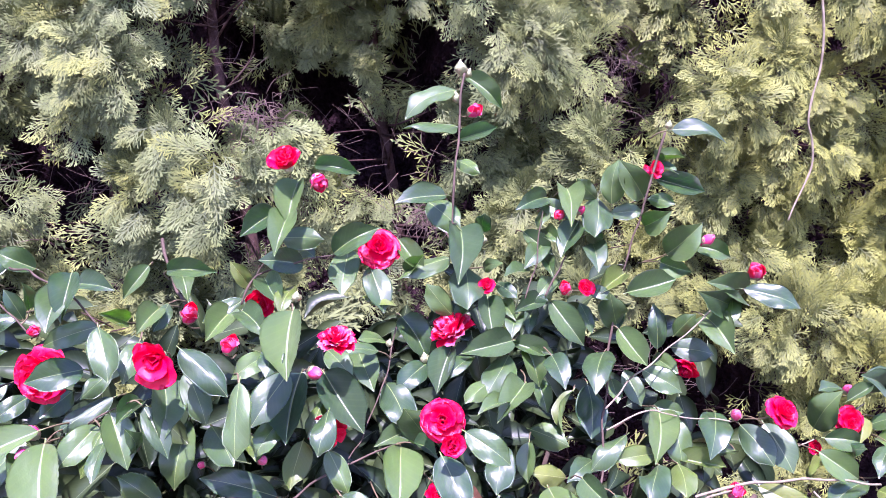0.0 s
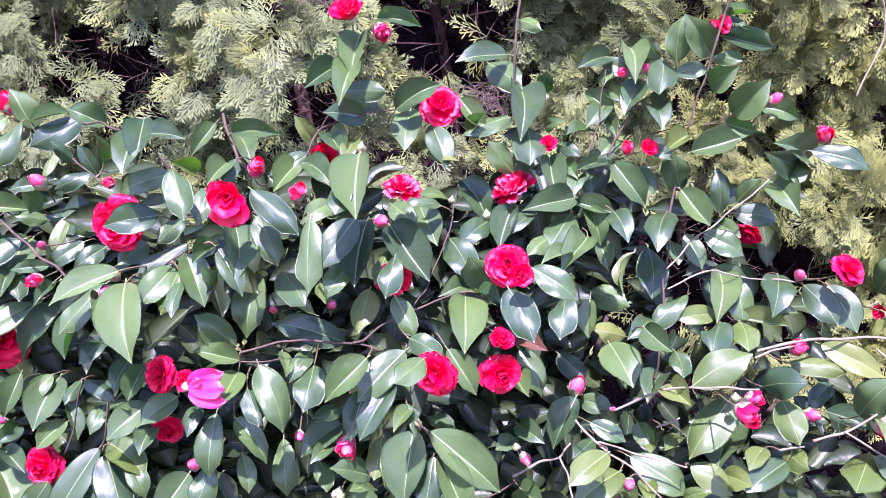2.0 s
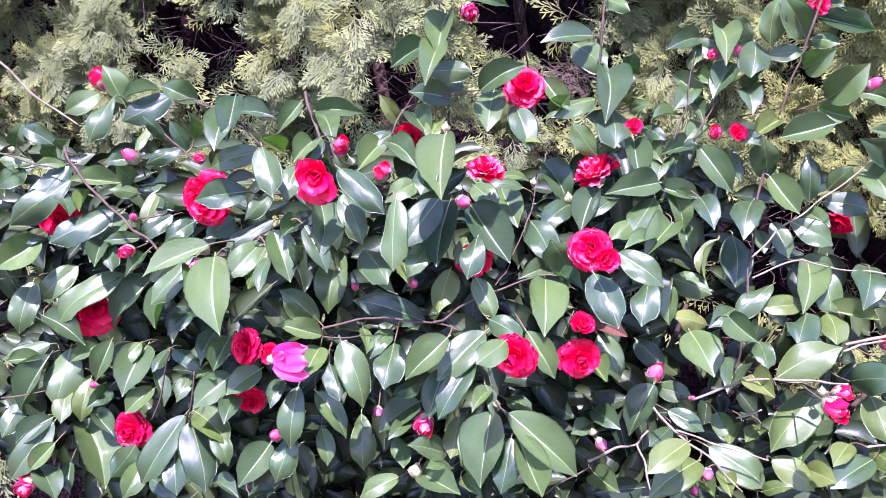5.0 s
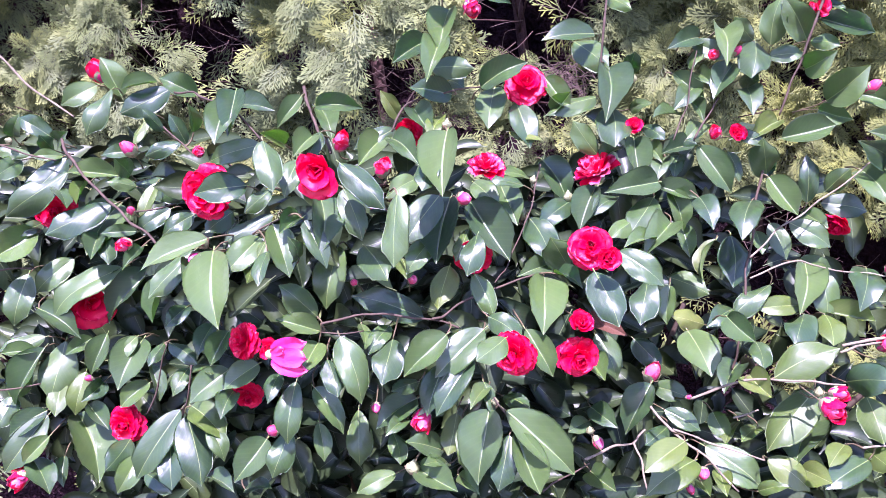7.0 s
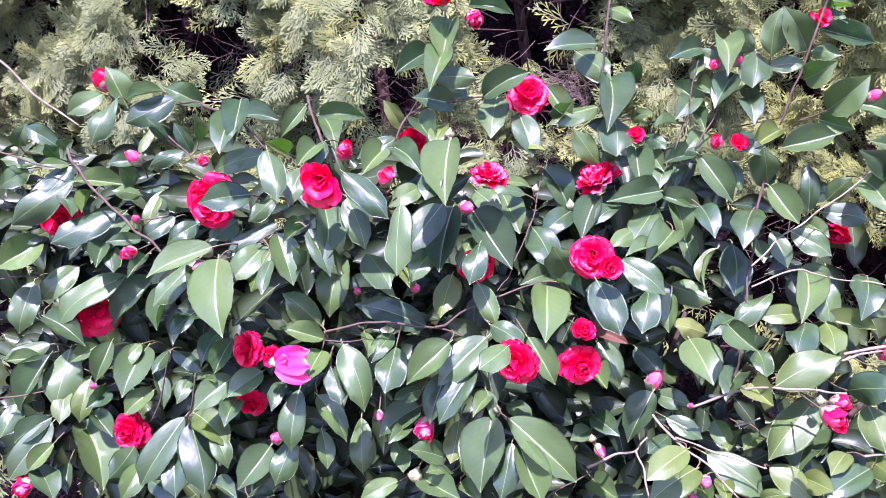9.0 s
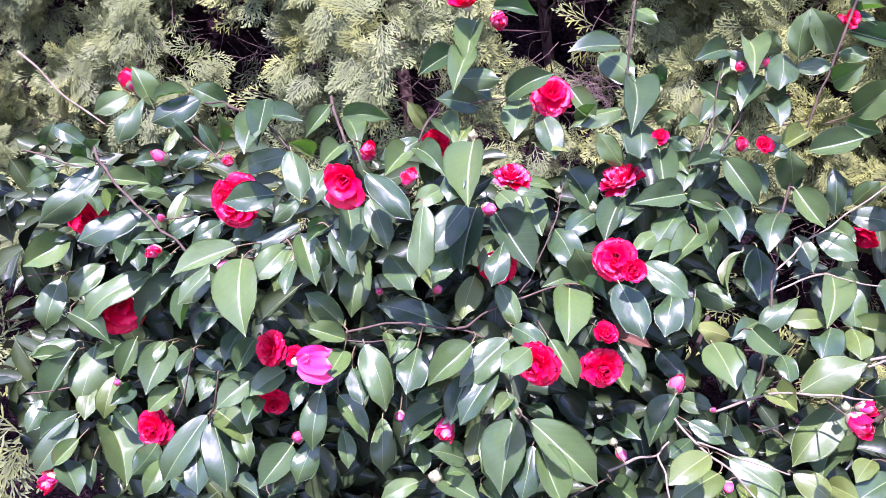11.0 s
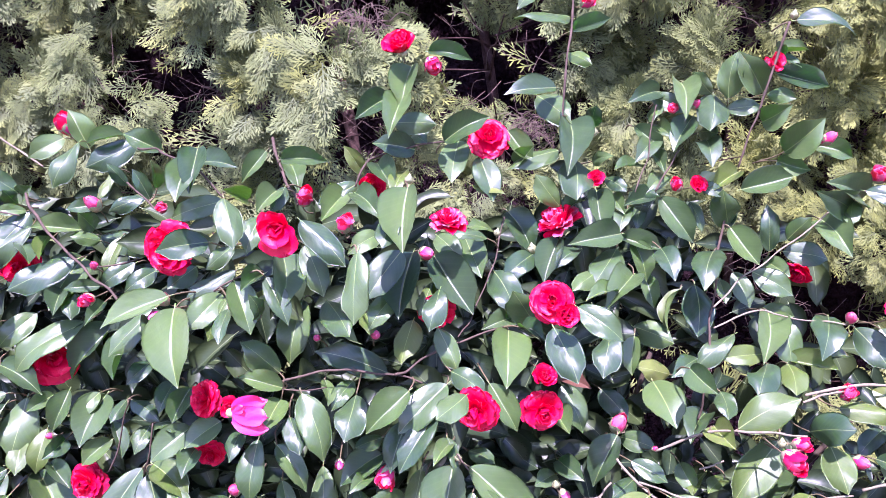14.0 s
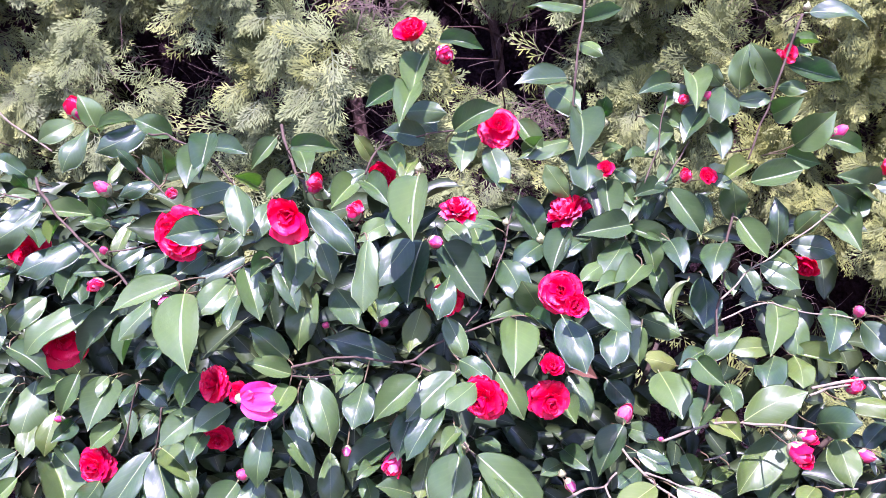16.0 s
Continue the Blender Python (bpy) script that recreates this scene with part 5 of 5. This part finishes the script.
leaf((0.416, 1.323, 1.361), (0.375, 1.272, 1.343), 0.033, -8)
leaf((0.404, 1.300, 1.328), (0.450, 1.261, 1.263), 0.047, 23)
leaf((0.456, 1.297, 1.351), (0.504, 1.278, 1.331), 0.024, 27)
leaf((0.523, 1.314, 1.276), (0.494, 1.265, 1.339), 0.048, -87)
leaf((0.743, 1.358, 1.297), (0.658, 1.280, 1.335), 0.056, -67)
leaf((0.296, 1.272, 1.343), (0.295, 1.213, 1.289), 0.044, 0)
leaf((0.279, 1.287, 1.326), (0.237, 1.239, 1.315), 0.031, 7)
leaf((0.315, 1.298, 1.360), (0.336, 1.250, 1.346), 0.026, 33)
leaf((0.362, 1.305, 1.339), (0.389, 1.262, 1.338), 0.023, 25)
leaf((0.384, 1.287, 1.330), (0.332, 1.246, 1.323), 0.032, -21)
leaf((0.325, 1.296, 1.333), (0.334, 1.243, 1.314), 0.026, 22)
leaf((0.326, 1.227, 1.284), (0.246, 1.200, 1.277), 0.045, -25)
leaf((0.332, 1.257, 1.273), (0.393, 1.235, 1.257), 0.033, 22)
leaf((0.351, 1.252, 1.268), (0.369, 1.222, 1.212), 0.037, 11)
leaf((0.321, 1.229, 1.261), (0.271, 1.150, 1.228), 0.052, 4)
leaf((0.207, 0.933, 1.254), (0.257, 0.908, 1.221), 0.037, 21)
leaf((0.176, 0.911, 1.236), (0.196, 0.859, 1.190), 0.044, 7)
leaf((0.285, 1.094, 1.172), (0.262, 1.036, 1.131), 0.043, 20)
leaf((0.371, 1.300, 1.115), (0.425, 1.254, 1.101), 0.047, 27)
leaf((0.349, 1.209, 1.128), (0.340, 1.181, 1.075), 0.033, 26)
leaf((0.515, 1.288, 1.281), (0.550, 1.248, 1.228), 0.046, 24)
leaf((0.605, 1.344, 1.229), (0.598, 1.344, 1.307), 0.036, -14)
leaf((0.653, 1.387, 1.240), (0.679, 1.361, 1.283), 0.038, 34)
leaf((0.641, 1.371, 1.223), (0.711, 1.348, 1.215), 0.046, 29)
leaf((0.693, 1.355, 1.281), (0.705, 1.272, 1.243), 0.058, 30)
leaf((0.572, 1.326, 1.199), (0.633, 1.298, 1.166), 0.046, 30)
leaf((0.610, 1.374, 1.208), (0.634, 1.322, 1.191), 0.039, 46)
leaf((0.492, 1.289, 1.243), (0.447, 1.198, 1.213), 0.055, 21)
leaf((0.473, 1.313, 1.181), (0.458, 1.238, 1.119), 0.056, 1)
leaf((0.442, 1.293, 1.179), (0.412, 1.260, 1.120), 0.030, 64, "fresh")
leaf((0.540, 1.326, 1.199), (0.561, 1.296, 1.145), 0.037, 18)
leaf((0.589, 1.317, 1.136), (0.638, 1.301, 1.129), 0.033, 26)
leaf((0.583, 1.277, 1.142), (0.551, 1.197, 1.094), 0.055, 1)
leaf((0.593, 1.257, 1.140), (0.594, 1.201, 1.076), 0.051, 11)
leaf((0.675, 1.265, 1.139), (0.628, 1.172, 1.109), 0.058, 3)
leaf((0.514, 1.238, 1.120), (0.446, 1.208, 1.079), 0.037, 9)
leaf((0.462, 1.245, 1.078), (0.410, 1.202, 1.067), 0.035, -3)
leaf((0.561, 1.231, 1.089), (0.487, 1.214, 1.089), 0.037, -17, "fresh")
leaf((0.590, 1.223, 1.083), (0.665, 1.198, 1.073), 0.035, 11, "fresh")
leaf((0.708, 1.257, 1.076), (0.649, 1.212, 1.084), 0.035, 13)
leaf((0.546, 1.183, 1.090), (0.501, 1.102, 1.079), 0.049, 25)
leaf((0.578, 1.184, 1.090), (0.562, 1.114, 1.071), 0.044, 15, "fresh")
leaf((0.414, 1.231, 1.057), (0.352, 1.188, 1.086), 0.040, -33, "yellow")
leaf((0.396, 1.086, 1.120), (0.420, 1.036, 1.101), 0.038, 38)
leaf((0.380, 1.200, 1.266), (0.383, 1.136, 1.238), 0.041, 15)
leaf((0.371, 1.250, 1.216), (0.380, 1.217, 1.171), 0.030, 7)
leaf((0.331, 1.163, 1.236), (0.280, 1.098, 1.211), 0.045, 0)
leaf((0.281, 1.177, 1.237), (0.239, 1.131, 1.223), 0.033, -9)
leaf((0.299, 1.131, 1.219), (0.250, 1.088, 1.222), 0.027, 0)
leaf((0.265, 1.227, 1.261), (0.220, 1.186, 1.244), 0.028, 5)
leaf((0.519, 1.329, 1.184), (0.513, 1.278, 1.159), 0.030, 11)
leaf((0.542, 1.351, 1.304), (0.518, 1.296, 1.280), 0.027, 33)
leaf((0.465, 1.341, 1.314), (0.475, 1.300, 1.274), 0.026, 12)
leaf((0.349, 1.282, 1.313), (0.323, 1.227, 1.291), 0.031, 19)
leaf((0.382, 1.320, 1.312), (0.359, 1.265, 1.289), 0.030, 17)
leaf((0.008, 0.992, 1.130), (-0.047, 0.963, 1.088), 0.042, -8)
leaf((0.057, 1.028, 1.124), (-0.007, 0.992, 1.072), 0.049, -6)
leaf((0.043, 1.005, 1.093), (-0.006, 0.967, 1.030), 0.038, 5)
leaf((0.004, 1.015, 1.079), (-0.018, 0.983, 1.021), 0.036, 6)
leaf((-0.033, 1.079, 1.002), (-0.087, 1.037, 0.979), 0.044, -8)
leaf((0.076, 0.909, 1.157), (0.041, 0.859, 1.151), 0.035, -9)
leaf((-0.130, 1.014, 1.119), (-0.098, 0.973, 1.045), 0.047, -10)
leaf((-0.148, 1.020, 1.085), (-0.130, 0.981, 1.051), 0.033, -13)
leaf((-0.170, 1.039, 1.037), (-0.127, 1.008, 0.986), 0.034, -6)
leaf((-0.171, 1.072, 0.968), (-0.161, 1.046, 0.922), 0.029, -19)
leaf((-0.120, 1.120, 0.965), (-0.118, 1.082, 0.894), 0.041, 11)
leaf((-0.064, 1.054, 1.100), (-0.076, 0.989, 1.067), 0.046, 5)
leaf((-0.070, 1.084, 1.109), (-0.096, 1.043, 1.086), 0.029, -6)
leaf((-0.109, 1.087, 1.110), (-0.099, 1.035, 1.094), 0.024, -34)
leaf((0.063, 0.986, 1.030), (0.043, 0.925, 0.960), 0.060, 13)
leaf((0.084, 0.977, 1.032), (0.169, 0.931, 0.969), 0.053, 8)
leaf((0.094, 0.956, 1.012), (0.123, 0.918, 0.947), 0.045, -1)
leaf((0.086, 0.949, 1.012), (0.070, 0.916, 0.953), 0.037, 14)
leaf((0.022, 1.037, 1.000), (0.009, 0.997, 0.959), 0.038, 11, "fresh")
leaf((0.027, 0.989, 1.004), (0.035, 0.962, 0.955), 0.025, -22, "fresh")
leaf((0.001, 1.019, 0.955), (-0.044, 0.985, 0.985), 0.036, -19)
leaf((0.012, 1.015, 0.936), (-0.021, 0.972, 0.960), 0.025, 11)
leaf((-0.030, 1.013, 0.929), (0.023, 0.962, 0.925), 0.044, 6)
leaf((-0.063, 1.062, 0.895), (-0.118, 1.042, 0.877), 0.031, -7)
leaf((0.024, 0.999, 0.928), (0.048, 0.952, 0.931), 0.025, 7)
leaf((0.115, 1.057, 1.113), (0.151, 1.025, 1.059), 0.037, 6)
leaf((0.057, 1.018, 1.054), (0.068, 0.975, 1.026), 0.021, -17)
leaf((0.061, 1.017, 1.046), (0.039, 0.967, 1.042), 0.024, -2)
leaf((-0.067, 1.074, 0.952), (-0.054, 1.030, 0.928), 0.030, -12)
leaf((-0.046, 1.053, 0.982), (-0.071, 1.005, 0.987), 0.023, -2)
leaf((-0.030, 1.062, 1.035), (-0.063, 1.018, 1.042), 0.025, -20)
leaf((0.088, 1.076, 1.007), (0.119, 1.032, 1.011), 0.026, 17)
leaf((0.222, 1.140, 0.937), (0.185, 1.093, 0.944), 0.032, -8)
leaf((-0.163, 1.046, 1.099), (-0.177, 0.987, 1.076), 0.041, -5)
leaf((0.319, 1.168, 0.985), (0.274, 1.131, 0.923), 0.047, 12)
leaf((0.334, 1.206, 0.964), (0.379, 1.170, 0.962), 0.037, 24)
leaf((0.374, 1.185, 1.064), (0.384, 1.093, 1.030), 0.063, 12)
leaf((0.312, 1.262, 1.022), (0.350, 1.224, 0.985), 0.041, 14)
leaf((0.231, 1.157, 1.070), (0.259, 1.123, 1.010), 0.041, 7)
leaf((0.461, 1.065, 1.039), (0.539, 1.052, 1.089), 0.056, 5, "fresh")
leaf((0.533, 1.094, 1.007), (0.454, 1.049, 0.937), 0.062, 14, "fresh")
leaf((0.590, 1.120, 1.008), (0.619, 1.057, 1.037), 0.052, 56)
leaf((0.615, 1.106, 0.991), (0.613, 1.043, 0.951), 0.049, 22, "fresh")
leaf((0.387, 1.102, 0.915), (0.465, 1.064, 0.869), 0.055, 14)
leaf((0.314, 0.971, 0.992), (0.254, 0.930, 0.972), 0.042, 5, "fresh")
leaf((0.351, 1.039, 0.927), (0.273, 0.979, 0.915), 0.054, 4, "fresh")
leaf((0.463, 1.062, 0.918), (0.517, 1.034, 0.882), 0.043, 16, "fresh")
leaf((0.515, 1.070, 0.897), (0.532, 1.013, 0.907), 0.041, 47, "fresh")
leaf((0.602, 1.056, 0.918), (0.526, 1.015, 0.898), 0.045, 9)
leaf((0.343, 1.148, 0.924), (0.301, 1.104, 0.919), 0.033, 3)
leaf((0.337, 1.147, 0.952), (0.387, 1.125, 0.928), 0.033, 15)
leaf((0.414, 1.159, 0.942), (0.428, 1.119, 0.915), 0.033, 27)
leaf((0.476, 1.136, 0.929), (0.433, 1.087, 0.932), 0.029, 22, "fresh")
leaf((0.452, 1.155, 0.929), (0.417, 1.108, 0.916), 0.029, 53, "fresh")
leaf((0.567, 1.161, 0.927), (0.497, 1.051, 0.916), 0.071, 25)
leaf((0.577, 1.077, 0.931), (0.532, 1.025, 0.926), 0.035, 18, "fresh")
leaf((0.442, 1.102, 1.026), (0.450, 1.039, 1.020), 0.042, 32, "fresh")
leaf((0.487, 1.265, 0.976), (0.440, 1.190, 0.965), 0.049, 16)
leaf((0.478, 1.185, 1.046), (0.473, 1.131, 1.027), 0.036, 11)
leaf((0.611, 1.082, 0.920), (0.618, 1.026, 0.921), 0.039, 48, "fresh")
leaf((0.456, 1.066, 0.863), (0.485, 1.035, 0.890), 0.023, 16, "fresh")
leaf((0.380, 1.086, 0.866), (0.377, 1.034, 0.873), 0.027, 20)
leaf((0.403, 1.083, 0.885), (0.399, 1.033, 0.878), 0.029, 10, "fresh")
leaf((0.218, 1.124, 1.043), (0.227, 1.063, 1.035), 0.040, 11)
leaf((0.227, 1.151, 0.954), (0.256, 1.102, 0.947), 0.037, 18)
leaf((0.224, 1.113, 0.868), (0.250, 1.055, 0.869), 0.041, 20)
leaf((0.203, 1.129, 1.102), (0.258, 1.085, 1.096), 0.030, 12, "dead")
leaf((0.263, 1.370, 1.666), (0.175, 1.337, 1.629), 0.049, 4)
leaf((0.286, 1.415, 1.691), (0.342, 1.382, 1.639), 0.036, 28)
leaf((0.261, 1.345, 1.607), (0.171, 1.323, 1.610), 0.043, 15)
leaf((0.266, 1.365, 1.587), (0.327, 1.353, 1.606), 0.030, 36)
leaf((0.261, 1.356, 1.553), (0.289, 1.309, 1.536), 0.026, 34)
leaf((0.606, 1.313, 1.600), (0.689, 1.284, 1.583), 0.042, 8)
leaf((0.579, 1.325, 1.550), (0.629, 1.311, 1.555), 0.022, 2)
leaf((0.743, 1.316, 1.334), (0.832, 1.282, 1.307), 0.044, 25)
leaf((0.761, 1.363, 1.313), (0.674, 1.289, 1.352), 0.058, -49)
leaf((0.734, 1.338, 1.317), (0.707, 1.290, 1.285), 0.033, 29)
leaf((0.696, 1.220, 1.133), (0.727, 1.167, 1.084), 0.051, 37)
leaf((0.745, 1.235, 1.127), (0.770, 1.183, 1.063), 0.056, 21)
leaf((0.862, 1.283, 1.096), (0.869, 1.231, 1.173), 0.058, -9)
leaf((0.816, 1.192, 1.092), (0.868, 1.162, 1.056), 0.046, 32)
leaf((0.857, 1.242, 1.094), (0.915, 1.223, 1.089), 0.040, 37)
leaf((0.929, 1.262, 1.123), (0.907, 1.218, 1.091), 0.020, -19, "yellow")
leaf((0.924, 1.297, 1.156), (0.856, 1.264, 1.170), 0.036, 21)
leaf((0.896, 1.246, 1.154), (0.938, 1.239, 1.183), 0.025, 1)
leaf((1.001, 1.293, 1.154), (0.915, 1.234, 1.200), 0.051, -45)
leaf((0.854, 1.262, 1.057), (0.815, 1.216, 1.035), 0.031, 67, "fresh")
leaf((0.891, 1.230, 1.071), (0.889, 1.186, 1.095), 0.025, 88)
leaf((0.959, 1.221, 1.082), (0.911, 1.178, 1.054), 0.035, 27)
leaf((0.706, 1.173, 1.050), (0.790, 1.133, 1.007), 0.046, 26, "yellow")
leaf((0.655, 1.167, 1.024), (0.735, 1.141, 1.017), 0.037, 8, "fresh")
leaf((0.724, 1.086, 0.969), (0.734, 1.035, 1.044), 0.056, 1)
leaf((0.823, 1.114, 0.983), (0.723, 1.010, 0.957), 0.073, 27, "fresh")
leaf((0.767, 1.120, 0.890), (0.679, 1.006, 0.902), 0.073, 31, "fresh")
leaf((0.773, 1.080, 0.901), (0.738, 1.005, 0.898), 0.048, 21)
leaf((0.824, 1.130, 1.018), (0.893, 1.060, 1.003), 0.048, 25)
leaf((0.840, 1.100, 0.974), (0.854, 1.030, 0.944), 0.054, 15, "fresh")
leaf((0.912, 1.210, 1.028), (0.808, 1.150, 1.015), 0.047, 20)
leaf((0.914, 1.180, 1.026), (0.929, 1.120, 1.019), 0.037, 20, "fresh")
leaf((0.935, 1.190, 1.046), (0.956, 1.150, 1.084), 0.033, 15)
leaf((0.850, 1.170, 0.994), (0.811, 1.140, 0.975), 0.019, 10, "dead")
leaf((0.988, 1.260, 1.105), (0.996, 1.210, 1.083), 0.045, 20)
leaf((0.973, 1.310, 1.148), (0.999, 1.280, 1.193), 0.044, 25)
leaf((0.955, 1.270, 1.101), (0.985, 1.240, 1.124), 0.030, 20)
leaf((0.964, 1.260, 1.082), (0.977, 1.210, 1.076), 0.040, 20)
leaf((0.710, 1.150, 0.948), (0.756, 1.100, 0.942), 0.037, 15)
leaf((0.757, 1.220, 0.963), (0.699, 1.180, 0.940), 0.036, 10)


def build_stems():
    """Stems from the root to the crown, and the small shoots that carry leaves and buds."""
    rng = random.Random(14)
    root = Vector((0.15, 1.45, 0))
    for x, y, z in ((-0.55, 1.42, 1.0), (-0.32, 1.30, 1.05), (-0.12, 1.25, 1.1), (0.05, 1.30, 1.15), (0.24, 1.33, 1.1), (0.42, 1.36, 1.05), (0.62, 1.38, 1.0), (0.80, 1.35, 0.95)):
        tip = Vector((x, y, z))
        start = root + Vector((rng.uniform(-.06, .06), rng.uniform(-.05, .05), -0.03))
        mid = start.lerp(tip, 0.5) + Vector((rng.uniform(-.05, .05), 0.05, 0.05))
        line = spline([start, mid, tip], 8)
        v, f = tube(line, 0.013, 0.004, 8, rng, 0.1)
        part("stem", mesh_from("stem", [q - ORIGIN for q in v], f, [BARK]), shrub, "grey-brown woody stem")
        branch_points.extend(line)
    verts, faces = [], []
    net = np.array([tuple(q) for q in branch_points])
    for base, tip in leaf_bases:
        if tip in bloom_centres and any(0.001 < (c - tip).length < 0.17 for c in bloom_centres):
            continue
        d = np.linalg.norm(net - np.array(base), axis=1)
        k = int(d.argmin())
        end = Vector(net[k])
        if d[k] < 0.006:
            continue
        if d[k] > 0.035:
            end = base + (end - base).normalized() * 0.015 + (base - tip).normalized() * 0.012 + Vector((0, 0.05, -0.015))
        mid = base.lerp(end, 0.4) + (base - tip).normalized() * 0.006
        if any((c - q).length < 0.06 for c in bloom_centres if (c - tip).length > 0.001 for q in (base, mid, end)):
            continue
        v, f = tube(spline([base, mid, end], 4), 0.0009, 0.0014, 5)
        faces += [tuple(i + len(verts) for i in q) for q in f]
        verts += [q - ORIGIN for q in v]
    part("shoot", mesh_from("shoot", verts, faces, [BARK_GREEN]), shrub, "short green-brown shoots", "stuff")


build_stems()


def inner_foliage():
    """The leaves deeper in the crown, and those below, in a leaf colour darkened for shade."""
    rng = random.Random(77)
    protos = []
    for arch, fold, twist, wave, k in ((0.05, 0.3, 0.15, 0.03, 1), (0.08, 0.4, -0.2, 0.05, 2), (0.035, 0.2, 0.2, 0.07, 3)):
        me = leaf_mesh(arch, fold, twist, wave, k, (LEAF_INNER_SHADED,), 8, 2)
        v = np.empty(len(me.vertices) * 3)
        me.vertices.foreach_get("co", v)
        uv = np.empty(len(me.loops) * 2)
        me.uv_layers[0].data.foreach_get("uv", uv)
        protos.append((v.reshape(-1, 3), [tuple(p.vertices) for p in me.polygons], uv.reshape(-1, 2)))
        bpy.data.meshes.remove(me)
    verts, faces, uvs, count = [], [], [], 0

    def put(base, d, length, width, turn):
        nonlocal count
        v, f, uv = rng.choice(protos)
        m = np.array(leaf_matrix(base, base + d * length, width, turn))
        verts.append(v @ m[:3, :3].T + m[:3, 3] - np.array(ORIGIN))
        faces.extend(tuple(i + count for i in q) for q in f)
        uvs.append(uv)
        count += len(v)

    heart = Vector((0, 0, 1.5))
    outer = np.array([tuple((p + q) / 2 - heart) for p, q in leaf_bases])
    reach = np.linalg.norm(outer, axis=1)
    ways = outer / reach[:, None]
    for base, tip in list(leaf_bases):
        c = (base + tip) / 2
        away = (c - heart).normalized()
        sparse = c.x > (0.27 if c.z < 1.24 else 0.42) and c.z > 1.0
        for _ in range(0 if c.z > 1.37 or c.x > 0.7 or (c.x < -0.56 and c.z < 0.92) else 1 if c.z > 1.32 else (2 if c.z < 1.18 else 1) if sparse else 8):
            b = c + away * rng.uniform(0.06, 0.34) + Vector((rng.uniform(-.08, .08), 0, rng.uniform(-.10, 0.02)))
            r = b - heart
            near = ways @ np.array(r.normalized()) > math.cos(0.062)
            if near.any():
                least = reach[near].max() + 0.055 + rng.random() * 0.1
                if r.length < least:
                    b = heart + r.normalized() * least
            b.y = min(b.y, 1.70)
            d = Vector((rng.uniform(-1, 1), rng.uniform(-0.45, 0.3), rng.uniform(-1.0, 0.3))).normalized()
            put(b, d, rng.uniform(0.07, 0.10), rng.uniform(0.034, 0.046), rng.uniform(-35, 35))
    for _ in range(700):
        z = rng.uniform(0.22, 0.80)
        b = Vector((rng.uniform(-0.55, 0.95), rng.uniform(1.18, 1.62), z))
        if ((b.x - 0.12) / (0.55 + 0.5 * z)) ** 2 + ((b.y - 1.32) / 0.36) ** 2 > 1:
            continue
        d = Vector((rng.uniform(-1, 1), rng.uniform(-1, 0.4), rng.uniform(-1.0, 0.3))).normalized()
        put(b, d, rng.uniform(0.07, 0.10), rng.uniform(0.034, 0.046), rng.uniform(-35, 35))
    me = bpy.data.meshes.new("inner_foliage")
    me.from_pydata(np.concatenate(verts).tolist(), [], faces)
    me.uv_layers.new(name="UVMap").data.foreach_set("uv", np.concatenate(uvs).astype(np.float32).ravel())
    me.materials.append(LEAF_INNER_SHADED)
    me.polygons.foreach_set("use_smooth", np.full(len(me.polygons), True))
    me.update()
    part("inner_foliage", me, shrub, "glossy leaves deep in the crown, darkened in colour for shade", "stuff")


inner_foliage()
